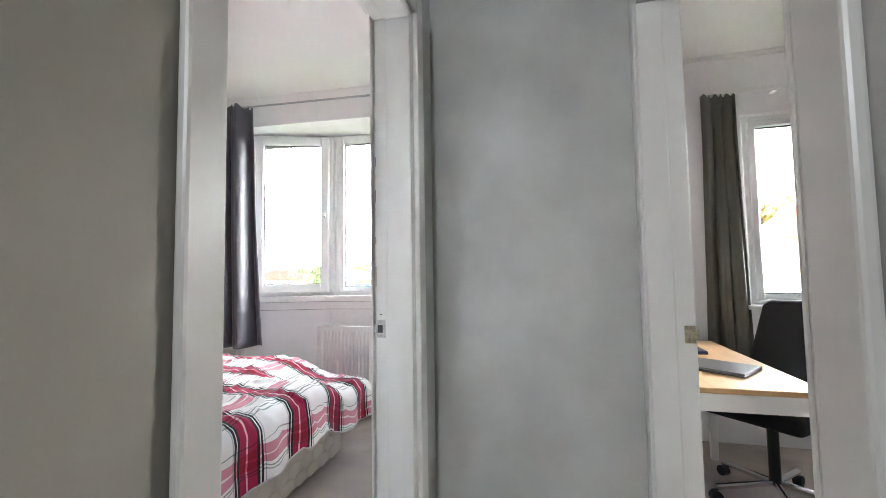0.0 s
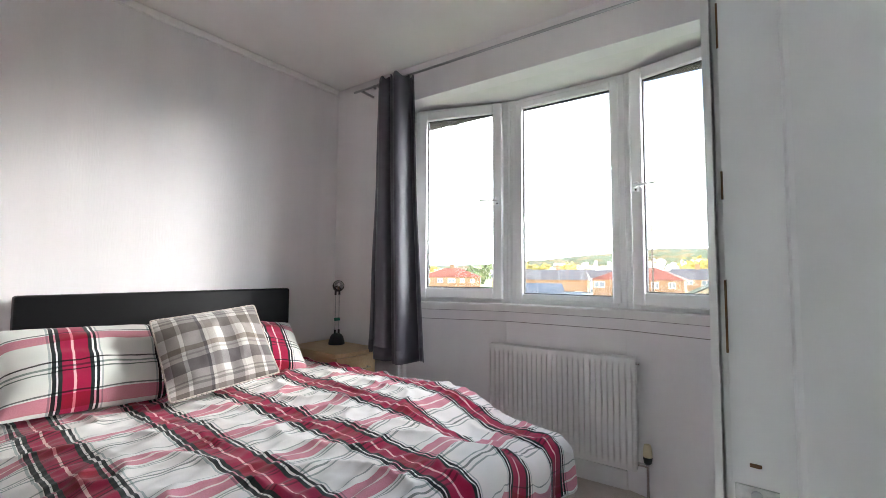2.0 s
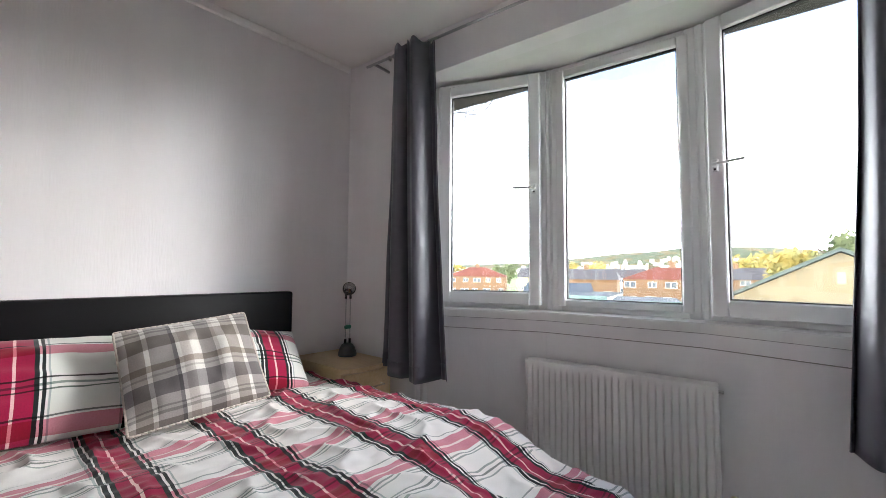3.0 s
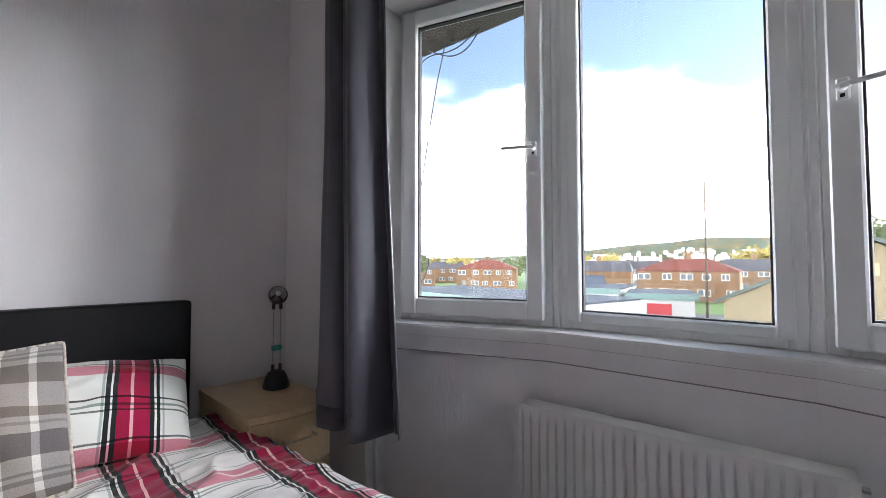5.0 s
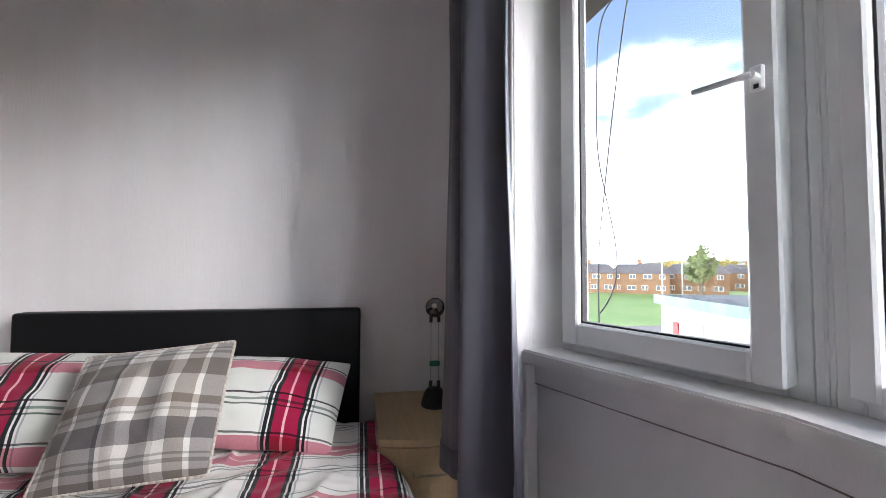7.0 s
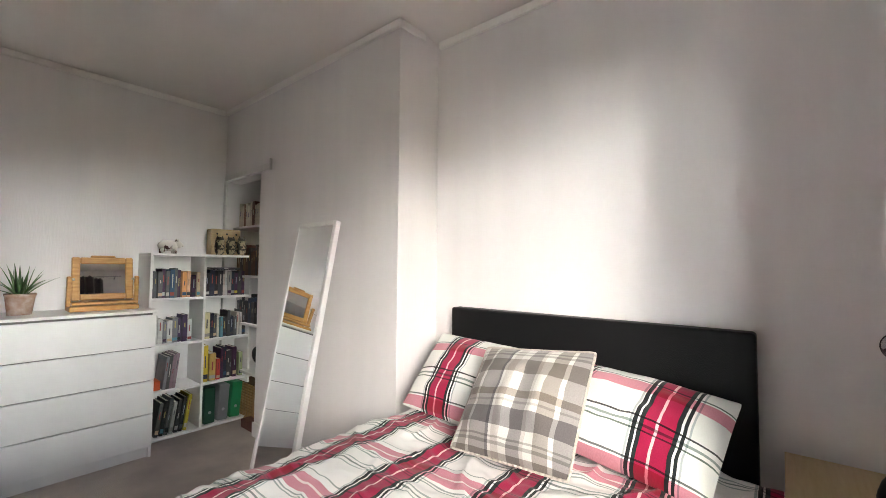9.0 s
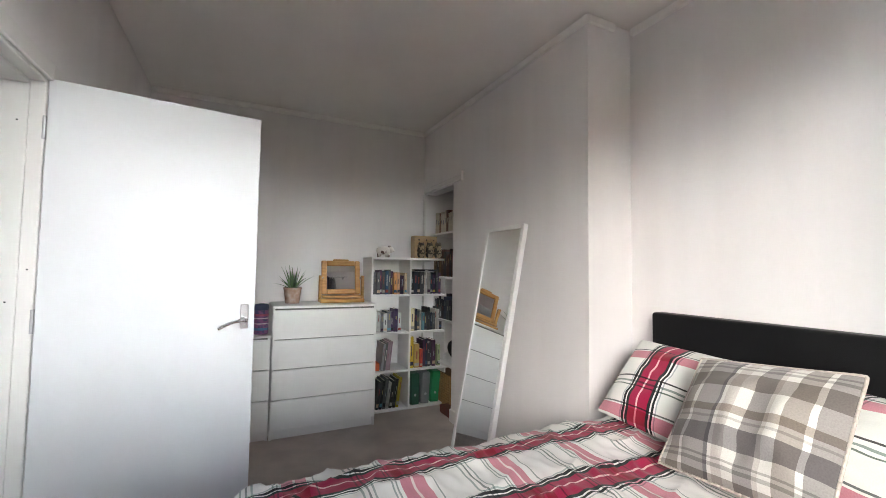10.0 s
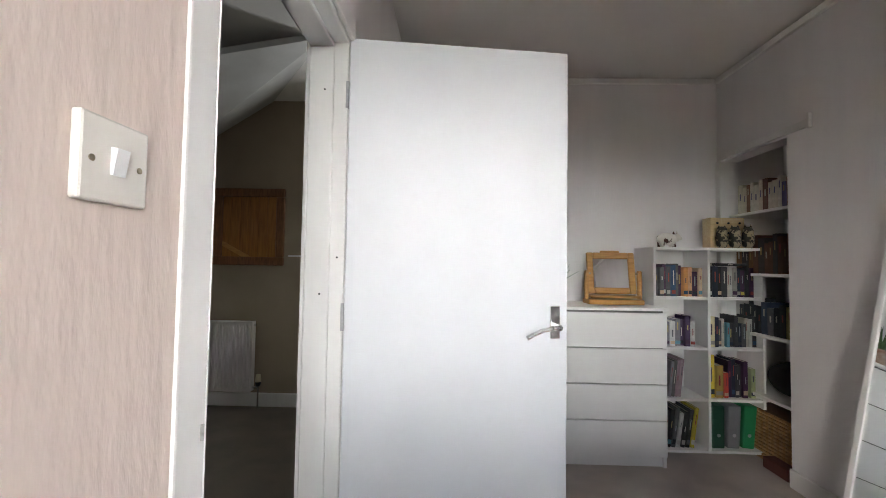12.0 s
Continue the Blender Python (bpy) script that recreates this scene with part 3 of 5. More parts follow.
for i in range(3):
    bm = bmesh.new()
    g = 0.0002
    prism(bm, [(NOSE[i][0] + g, NOSE[i][1]), (NOSE[i + 1][0] - g, NOSE[i + 1][1]), (V[i + 1][0], V[i + 1][1] + 0.02), (V[i][0], V[i][1] + 0.02)], 0.975, 1.0215)
    nose = [Vector((NOSE[k][0] + s, NOSE[k][1])) for k, s in ((i, g), (i + 1, -g))]
    bmesh.ops.bevel(bm, geom=[e for e in bm.edges if abs(e.verts[0].co.z - e.verts[1].co.z) < 1e-4 and all(min((v.co.xy - p).length for p in nose) < 1e-4 for v in e.verts)], offset=0.006, segments=2, affect="EDGES")
    solid("window_sill", bm, GLOSS, "white gloss painted window sill board", "window sill", BAY, kind="structure")
    bm = bmesh.new()
    prism(bm, [(AP[i][0], AP[i][1] - 0.018), (AP[i + 1][0], AP[i + 1][1] - 0.018), AP[i + 1], AP[i]], 0.908, 0.970)
    solid("trim", bm, WALL, "narrow painted apron board below the sill", "trim", BAY, kind="structure")
    for z, d in ((0.9045, 0.0195), (0.9705, 0.0195)):
        bm = bmesh.new()
        prism(bm, [(AP[i][0], AP[i][1] - d), (AP[i + 1][0], AP[i + 1][1] - d), AP[i + 1], AP[i]], z, z + 0.0026)
        solid("trim", bm, JOINT_SHADE, "dark strip drawn as the shadow line of the apron board joint", "trim", BAY, kind="structure")
solid("trim", quick((U0 - 0.001, U0 + 0.025, 0.03, 0.075, 0.0, 0.974), bevel=0.004), GLOSS, "white painted corner board of the bay", "trim", BAY, kind="structure")
solid("trim", quick((U0 - 0.07, U0 - 0.002, -0.012, -0.001, 0.0, 2.5), bevel=0.004), GLOSS, "white painted board beside the bay opening", "trim", BAY, kind="structure")


# ---- curtains ----
def curtain(name, u0, u1, t0, t1, ztop, zbot, m, material, folds, amp, label, v0=-0.055, seed=0.0):
    c = thing(name, label, "curtain", m)

    def fn(a, b):
        g = b ** 1.4
        u = (t0 + (u0 - t0) * g) * (1 - a) + (t1 + (u1 - t1) * g) * a
        am = amp * (0.55 + 0.6 * g)
        ph = a * folds * 2 * math.pi + 0.9 * math.sin(3.1 * a + seed) + 0.35 * smooth_noise(a * 5, b * 2, seed)
        v = -0.05 + (v0 + 0.05) * min(1.0, 2.2 * min(a, 1.2 - a)) + am * (math.sin(ph) + 0.3 * math.sin(2.3 * ph + seed)) + 0.015 * smooth_noise(a * 3, b * 3, 5 + seed)
        z = ztop + (zbot - ztop) * b + 0.012 * b * math.sin(a * 7 + seed) - 0.03 * b * a
        if b < 0.02:
            z += 0.012 * math.sin(a * 60)
        return (u + 0.010 * math.cos(ph), v, z)
    sheet = new("sheet", grid_mesh("sheet", 120, 50, fn, material))
    sheet.parent = c
    thick(sheet, 0.004)
    hem = new("hem", grid_mesh("hem", 120, 2, lambda a, b: tuple(Vector(fn(a, 0.955 + 0.043 * b)) + Vector((0, -0.005, 0))), material))
    hem.parent = c
    thick(hem, 0.002)
    return c


curtain("curtain", 0.47, 1.03, 0.53, 0.92, 2.585, 0.675, BAY, CURTAIN, 3.7, 0.05, "dark grey satin curtain drawn open beside the bay", v0=-0.225, seed=0.4)
curtain("curtain", 2.58, 3.22, 2.66, 3.12, 2.585, 0.645, BAY, CURTAIN, 5.2, 0.042, "dark grey satin curtain hanging at the window", v0=-0.14, seed=2.1)
pole = thing("curtain_pole", "thin dark metal curtain pole over the bay", "curtain pole", BAY)
bm = bmesh.new()
tube(bm, (0.33, -0.14, 2.605), (3.4, -0.14, 2.605), 0.008, 10)
part("rod", bm, STEEL, pole, smooth=True)
for u in (0.40, 3.25):
    part("bracket", boxes((u - 0.006, u + 0.006, -0.145, -0.001, 2.598, 2.612)), STEEL, pole)
for k in range(9):
    for s0_, s1_ in ((0.54, 0.86), (2.67, 3.11)):
        bm = bmesh.new()
        u = s0_ + (s1_ - s0_) * k / 8
        lathe(bm, [(0.013, -0.002), (0.016, -0.002), (0.016, 0.002), (0.013, 0.002)], 12, Matrix.Translation((u, -0.14, 2.598)) @ pose(0, 0, 0, 0, 90))
        part("ring", bm, STEEL, pole)


# ---- radiators ----
def radiator(m, w, h, label, ribs):
    r = thing("radiator", label, "radiator", m)
    n = ribs * 18

    def fn(a, b):
        d = abs((a * ribs) % 1.0 - 0.5)
        e = 1.0 * max(0.0, min(1.0, (min(b, 1 - b) - 0.05) * 40))
        groove = max(0.0, 1 - (d / 0.17) ** 2)
        return (a * w, -0.010 + 0.010 * groove * e - 0.002 * e * (1 - groove), b * h)
    f = new("front_panel", grid_mesh("front_panel", n, 34, fn, RADP))
    f.parent = r
    part("core", boxes((0.004, w - 0.004, 0.004, 0.055, 0.01, h - 0.012)), RADP, r)
    for x in (0, w - 0.012):
        part("side_panel", boxes((x, x + 0.012, 0.0, 0.062, 0.0, h), bevel=0.003), RADP, r)
    bm = boxes((0.001, w - 0.001, -0.0115, 0.063, h - 0.004, h + 0.003), bevel=0.003)
    k = int(w / 0.03)
    for i in range(k):
        x = 0.02 + (w - 0.04) * i / k
        box(bm, x, x + 0.008, 0.006, 0.054, h - 0.016, h - 0.010)
    part("grille", bm, RADP, r)
    for x in (0.1, w - 0.1):
        part("bracket", boxes((x - 0.015, x + 0.015, 0.062, 0.115, 0.1, h - 0.1)), RADP, r)
    bm = bmesh.new()
    tube(bm, (w, 0.03, 0.03), (w + 0.05, 0.03, 0.03), 0.010, 10)
    tube(bm, (w + 0.05, 0.03, 0.05), (w + 0.05, 0.03, -m.translation.z), 0.008, 10)
    part("pipe", bm, CHROME, r)
    bm = bmesh.new()
    lathe(bm, [(0.013, 0.04), (0.020, 0.05), (0.024, 0.075), (0.024, 0.08)], 18, Matrix.Translation((w + 0.05, 0.03, 0)))
    v = part("valve", bm, BLACKP, r, "dark valve collar", smooth=True)
    bm = bmesh.new()
    lathe(bm, [(0.024, 0.08), (0.023, 0.11), (0.018, 0.14), (0.015, 0.143)], 18, Matrix.Translation((w + 0.05, 0.03, 0)))
    part("valve_cap", bm, mat("cream_plastic", (0.70, 0.62, 0.42), 0.4), v, "cream valve cap", smooth=True)
    bm = bmesh.new()
    tube(bm, (w, 0.03, h - 0.03), (w + 0.02, 0.03, h - 0.03), 0.008, 10)
    part("bleed_plug", bm, CHROME, r)
    return r


radiator(BAY @ pose(1.325, 0.165, 0.165), 0.89, 0.60, "white ribbed panel radiator below the bay window", 28)
radiator(pose(1.32, -1.40, 0.155, 0, 0, 180) @ pose(-0.02, 0, 0), 0.42, 0.60, "white panel radiator on the dim hall wall", 14)

# ---- bed ----
bed = thing("bed", "double divan bed with cream quilted base", "bed", pose(-2.135, 2.12, 0))
bm = bmesh.new()
box(bm, -0.86, 0.86, -0.69, 0.76, 0.06, 0.36, bevel=0.025, seg=3)
part("base", bm, DIVAN, bed)
k = 0
for row in range(4):
    for i in range(12):
        y = -0.62 + 0.115 * i + (0.0575 if row % 2 else 0)
        if y < 0.66:
            bm = bmesh.new()
            lathe(bm, [(0.052, 0.0), (0.044, 0.0035), (0.022, 0.0065), (0.006, 0.0075)], 10, pose(0.859, y, 0.105 + 0.068 * row, 0, 90, 0) @ Matrix.Diagonal((0.8, 1.1, 1, 1)))
            part("quilt_pad", bm, DIVAN, bed, smooth=True)
bm = bmesh.new()
box(bm, -0.86, 0.87, -0.69, 0.78, 0.362, 0.49, bevel=0.05, seg=4)
part("mattress", bm, NAVY, bed, "mattress in a navy blue fitted sheet", smooth=True)
for x in (-0.7, 0.7):
    for y in (-0.55, 0.55):
        bm = bmesh.new()
        cyl(bm, 0.03, 0.03, 0, 0.06, 12, Matrix.Translation((x, y, 0)))
        part("foot", bm, BLACKP, bed)

hb = thing("headboard", "black leather padded headboard at the bed", "headboard", pose(-3.075, 2.125, 0))
bm = bmesh.new()
box(bm, -0.045, 0.035, -0.675, 0.675, 0.36, 1.12, bevel=0.014, seg=4)
part("pad", bm, LEATHER, hb, smooth=True)
for y in (-0.45, 0.45):
    part("strut", boxes((-0.04, -0.01, y - 0.03, y + 0.03, 0.0, 0.37)), BLACKP, hb)

# duvet: a sheet laid over the mattress, hanging over three edges
DX0, DXE, DY0, DY1, DZ = -2.95, -1.215, 1.335, 2.955, 0.622


def duvet_fn(a, b):
    la = 0.34 - 0.14 * b                       # the foot hem rises towards the window
    x = DX0 + (DXE - DX0 + la + 0.06) * a
    y = DY0 - 0.36 + (DY1 - DY0 + 0.36 + 0.24) * b
    ox = max(0.0, x - DXE)
    edge = 2.862 + 0.155 * min(1.0, max(0.0, (x + 2.6) / 1.0))   # the window side hangs out towards the foot
    oy = (y - edge) if y > edge else min(0.0, y - DY0)
    L = math.hypot(ox, oy)
    R = 0.085
    puff = 0.012 * smooth_noise(x, y, 1.0, 2.2) + 0.008 * smooth_noise(x, y, 3.0, 5.5)
    crease = 0.016 * (1 - abs(smooth_noise(x * 0.6 + y, y * 1.6 - x, 7.0, 3.2)) * 2.5) ** 3
    crease = max(-0.005, crease) + 0.008 * smooth_noise(x * 1.5, y * 0.8, 9.0, 19)
    gather = max(0.0, min(1.0, 1.6 * smooth_noise(x, y, 11.0, 1.7) + 0.45)) * min(1.0, max(0.0, (x + 2.75) / 0.4))
    crease += 0.0036 * gather * math.sin(x * 78 + y * 22 + 5 * smooth_noise(x, y, 13.0, 2.4))
    z = DZ + puff + crease - 0.05 * max(0, (2.11 - y - 0.5) / 0.3) ** 2 - 0.012 * max(0, (y - 2.61) / 0.3) ** 2
    sx, sy = min(1, max(0, (x + 1.75) / 0.37)), min(1, max(0, (y - 2.35) / 0.36))
    z += 0.02 * min(1, max(0, (y - 2.2) / 0.4))
    z -= 0.125 * sx * sx * (3 - 2 * sx) * sy * sy * (3 - 2 * sy)            # it slopes down to the corner by the window
    px, py = min(x, DXE), min(max(y, DY0), edge)
    if L > 0:
        out = R * math.sin(min(L / R, math.pi / 2))
        drop = R * (1 - math.cos(min(L / R, math.pi / 2))) + max(0.0, L - R * math.pi / 2)
        along = (y if abs(ox) > abs(oy) else x)
        wave = 0.020 * math.sin(along * 17 + 2 * smooth_noise(x, y, 2, 2)) * min(1, drop / 0.2)
        dx, dy = ox / L, oy / L
        px += dx * (out + wave + 0.06 * drop)
        py += dy * (out + wave + 0.06 * drop)
        z -= drop
    return (px, py, z)


duvet = thing("duvet", "white and red tartan duvet, rumpled, covering the bed", "duvet", pose(-2.135, 2.12, 0.49))
sheet = new("cover", grid_mesh("cover", 260, 220, duvet_fn, PLAID,
            lambda a, b: (DX0 + (DXE - DX0 + 0.40 - 0.14 * b) * a, DY0 - 0.36 + (DY1 - DY0 + 0.60) * b - 1.50)))
sheet.data.transform(pose(2.135, -2.12, -0.49))
sheet.parent = duvet
thick(sheet, 0.014)
SEAM = mat("seam_thread", (0.70, 0.66, 0.63), 0.9, var=0.2, scale=80)
for name, run in (("foot_seam", [(1.0, 0.03 + 0.94 * k / 90) for k in range(91)]), ("side_seam", [(0.03 + 0.97 * k / 90, 0.0) for k in range(91)]), ("side_seam", [(0.03 + 0.97 * k / 90, 1.0) for k in range(91)])):
    bm = bmesh.new()
    pts = [Vector(duvet_fn(*q)) - Vector((2.135 * -1, 2.12, 0.49)) for q in run]
    for a, b in zip(pts, pts[1:]):
        tube(bm, a, b, 0.004, 6)
    part(name, bm, SEAM, duvet, "pale stitched edge of the duvet", smooth=True)


def pillow(name, m, w, h, t, material, label, cat, uo=(0, 0), group="", seed=0.0, trim=None, full=0.62):
    p = thing(name, label, cat, m, group)
    for side in (1, -1):
        def fn(a, b, side=side):
            s, r = 2 * a - 1, 2 * b - 1
            pin = 1 - 0.03 * (abs(r) ** 2) * (1 - abs(s) ** 4)- 0.03 * abs(s * r) ** 10
            pin2 = 1 - 0.03 * (abs(s) ** 2) * (1 - abs(r) ** 4)- 0.025 * abs(s * r) ** 10
            f = max(0.0, (1 - abs(s) ** 2.5) * (1 - abs(r) ** 2.3)) ** full
            wr = 0.018 * smooth_noise(s * 2.2, r * 2.2, seed + side, 1.3) + 0.007 * smooth_noise(s * 6, r * 6, seed)
            return (s * w / 2 * pin2, r * h / 2 * pin, side * (f * (t / 2 + wr)))
        o = new("front" if side > 0 else "back", grid_mesh("cover", 48, 40, fn, material, lambda a, b: (b * h + uo[0], a * w + uo[1])))
        o.parent = p
    if trim:
        bm = bmesh.new()
        n = 96
        ring_pts = []
        for i in range(n):
            q = 4 * i / n
            e, f_ = int(q), q - int(q)
            s, r = [(-1 + 2 * f_, -1), (1, -1 + 2 * f_), (1 - 2 * f_, 1), (-1, 1 - 2 * f_)][e]
            pin = 1 - 0.03 * (abs(r) ** 2) * (1 - abs(s) ** 4)- 0.03 * abs(s * r) ** 10
            pin2 = 1 - 0.03 * (abs(s) ** 2) * (1 - abs(r) ** 4)- 0.025 * abs(s * r) ** 10
            ring_pts.append((s * w / 2 * pin2, r * h / 2 * pin, 0))
        for a, b in zip(ring_pts, ring_pts[1:] + ring_pts[:1]):
            tube(bm, a, b, 0.0045, 6)
        part("piping", bm, trim, p, smooth=True)
    return p


pillow("pillow", pose(-2.875, 1.75, 0.795, 47, 3, 90), 0.72, 0.45, 0.20, PILLOWP, "white and red tartan pillow leaning on the headboard", "pillow", (0.02, 0.145), "pillows on the bed", 1.0)
pillow("pillow", pose(-2.87, 2.41, 0.785, 38, 0, 86) @ pose(0, 0, 0, 0, 0, -6), 0.66, 0.41, 0.20, PILLOWP, "white and red tartan pillow leaning on the headboard", "pillow", (0.05, 0.27), "pillows on the bed", 4.0)
pillow("cushion", pose(-2.60, 2.125, 0.85, 52, -6, 84), 0.50, 0.44, 0.15, GREYP, "square grey and taupe checked cushion before pillows", "cushion", (0, 0), "", 8.0, mat("beige_piping", (0.55, 0.50, 0.44), 0.8), 0.8)


# ---- bedside ----
ns = thing("nightstand", "pale beech bedside cabinet with three drawers", "nightstand", pose(-3.155, 2.868, 0))
bm = bmesh.new()
arc = [(0.0, 0.0), (0.54, 0.0)] + [(0.54 + 0.035 * math.sin(math.pi * i / 10), 0.36 * i / 10) for i in range(1, 10)] + [(0.54, 0.36), (0.0, 0.36)]
prism(bm, arc, 0.675, 0.70)
part("top", bm, BEECH, ns)
part("body", boxes((0.0, 0.52, 0.005, 0.355, 0.03, 0.673)), BEECH, ns)
part("plinth", boxes((0.02, 0.49, 0.02, 0.34, 0.0, 0.03)), BEECH, ns)
for i in range(3):
    z = 0.04 + 0.212 * i
    bm = bmesh.new()
    prism(bm, [(0.522, 0.012)] + [(0.54 + 0.03 * math.sin(math.pi * (0.03 + 0.94 * k / 10)), 0.012 + 0.336 * k / 10) for k in range(11)] + [(0.522, 0.348)], z, z + 0.205)
    dr = part("drawer", bm, BEECH, ns)
    bm = bmesh.new()
    tube(bm, (0.602, 0.12, z + 0.125), (0.602, 0.25, z + 0.125), 0.0045, 8)
    for y in (0.12, 0.25):
        tube(bm, (0.565, y, z + 0.125), (0.602, y, z + 0.125), 0.004, 8)
    part("handle", bm, BRASS, dr, "slim dull brass bar handle", smooth=True)

lamp = thing("desk_lamp", "black desk lamp with twin rods on the cabinet", "desk lamp", pose(-2.93, 3.125, 0.7))
bm = bmesh.new()
lathe(bm, [(0.058, 0), (0.060, 0.008), (0.057, 0.022), (0.048, 0.052), (0.036, 0.072), (0.02, 0.08)], 24)
part("base", bm, BLACKP, lamp, smooth=True)
for y in (-0.018, 0.018):
    bm = bmesh.new()
    tube(bm, (0, y, 0.07), (0, y * 0.9, 0.385), 0.0028, 8)
    part("rod", bm, STEEL, lamp, "thin chrome rod")
    for z0_, z1_ in ((0.07, 0.108), (0.365, 0.395)):
        bm = bmesh.new()
        tube(bm, (0, y, z0_), (0, y * 0.95, z1_), 0.0075, 10)
        part("sleeve", bm, BLACKP, lamp)
part("joint", quick((-0.010, 0.010, -0.023, 0.023, 0.172, 0.195), bevel=0.004), mat("green_plastic", (0.01, 0.17, 0.12), 0.4), lamp, "green plastic joint")
part("yoke", quick((-0.009, 0.009, -0.024, 0.024, 0.388, 0.402), bevel=0.004), BLACKP, lamp)
tilt = pose(0.008, 0, 0.43, 0, 62, -25)
bm = bmesh.new()
lathe(bm, [(0.041, -0.016), (0.043, -0.004), (0.041, 0.012), (0.032, 0.03), (0.016, 0.04), (0.004, 0.042)], 24, tilt @ pose(0, 0, 0, 180))
head = part("head", bm, mat("lamp_head", (0.05, 0.05, 0.052), 0.22, 0.2), lamp, "dark clear lamp head", smooth=True)
bm = bmesh.new()
lathe(bm, [(0.037, 0.0175), (0.030, 0.0172), (0.012, 0.0168), (0.004, 0.0168)], 20, tilt)
part("reflector", bm, CHROME, head, smooth=True)
bm = bmesh.new()
lathe(bm, [(0.011, 0.018), (0.011, 0.024), (0.006, 0.028)], 14, tilt)
part("bulb", bm, UPVC, head, smooth=True)


# ---- chests of drawers ----
GAP = mat("gap_shade", (0.16, 0.155, 0.15), 0.9)
def chest(m, w, d, h, n, label):
    c = thing("chest_of_drawers", label, "chest of drawers", m)
    part("body", boxes((0, 0.018, 0, d - 0.02, 0, h - 0.02), (w - 0.018, w, 0, d - 0.02, 0, h - 0.02), (0.018, w - 0.018, 0, 0.01, 0.06, h - 0.02), (0.018, w - 0.018, d - 0.06, d - 0.04, 0.0, 0.07)), FOIL, c)
    part("top", quick((-0.004, w + 0.004, -0.004, d + 0.006, h - 0.019, h), bevel=0.003), FOIL, c)
    z0, z1 = 0.075, h - 0.028
    for i in range(n):
        a = z0 + (z1 - z0) * i / n
        b = z0 + (z1 - z0) * (i + 1) / n - 0.006
        part("drawer", quick((0.003, w - 0.003, d - 0.02, d, a, b), bevel=0.002), FOIL, c)
        part("drawer_gap", boxes((0.02, w - 0.02, d - 0.04, d - 0.021, b - 0.01, b + 0.012)), GAP, c)
    return c


chest(pose(-2.205, SY + 0.02, 0), 0.825, 0.47, 1.022, 4, "white four-drawer chest against the south wall")
chest(pose(-1.372, SY + 0.02, 0), 0.80, 0.455, 0.80, 3, "lower white three-drawer chest behind the open door")

# swing mirror on the chest
tm = thing("table_mirror", "honey pine swing mirror on the white chest", "table mirror", pose(-1.955, -0.80, 1.022, 0, 0, 179))
part("tray", quick((-0.19, 0.19, -0.08, 0.08, 0.0, 0.035), bevel=0.006), PINE, tm)
part("shelf", quick((-0.175, 0.175, -0.07, 0.065, 0.045, 0.062), bevel=0.004), PINE, tm)
for x in (-0.185, 0.185):
    part("post", quick((x - 0.012, x + 0.012, -0.02, 0.02, 0.03, 0.235), bevel=0.005), PINE, tm)
fr = bmesh.new()
box(fr, -0.17, -0.125, -0.012, 0.012, 0.07, 0.37, bevel=0.006)
box(fr, 0.125, 0.17, -0.012, 0.012, 0.07, 0.37, bevel=0.006)
box(fr, -0.125, 0.125, -0.012, 0.012, 0.07, 0.115, bevel=0.006)
box(fr, -0.125, 0.125, -0.012, 0.012, 0.325, 0.37, bevel=0.006)
box(fr, -0.07, 0.07, -0.011, 0.011, 0.365, 0.385, bevel=0.008)
f = part("frame", fr, PINE, tm)
f.matrix_basis = pose(0, 0, 0.0, -10, 0, 0)
part("glass", boxes((-0.125, 0.125, 0.0, 0.004, 0.115, 0.325)), MIRROR, f, "mirror glass")
for x in (-0.176, 0.176):
    bm = bmesh.new()
    tube(bm, (x - 0.02, 0, 0.215), (x + 0.02, 0, 0.215), 0.008, 10)
    part("pivot", bm, BRASS, tm)

# aloe in a pot
plant = thing("potted_aloe", "spiky green aloe in a terracotta pot on the chest", "potted plant", pose(-1.545, -0.80, 1.022))
bm = bmesh.new()
lathe(bm, [(0.056, 0.0), (0.062, 0.05), (0.070, 0.115), (0.074, 0.12), (0.074, 0.132), (0.066, 0.132), (0.064, 0.115)], 24)
part("pot", bm, mat("terracotta", (0.36, 0.20, 0.13), 0.8, color2=(0.52, 0.42, 0.36), scale=22, bump=0.2), plant, "terracotta pot with pale bands", smooth=True)
bm = bmesh.new()
cyl(bm, 0.063, 0.063, 0.10, 0.118, 20)
part("soil", bm, mat("soil", (0.04, 0.028, 0.02), 0.95, bump=1.0), plant)
LEAF = mat("aloe_leaf", (0.06, 0.13, 0.045), 0.45, color2=(0.10, 0.19, 0.06), scale=30)
random.seed(5)
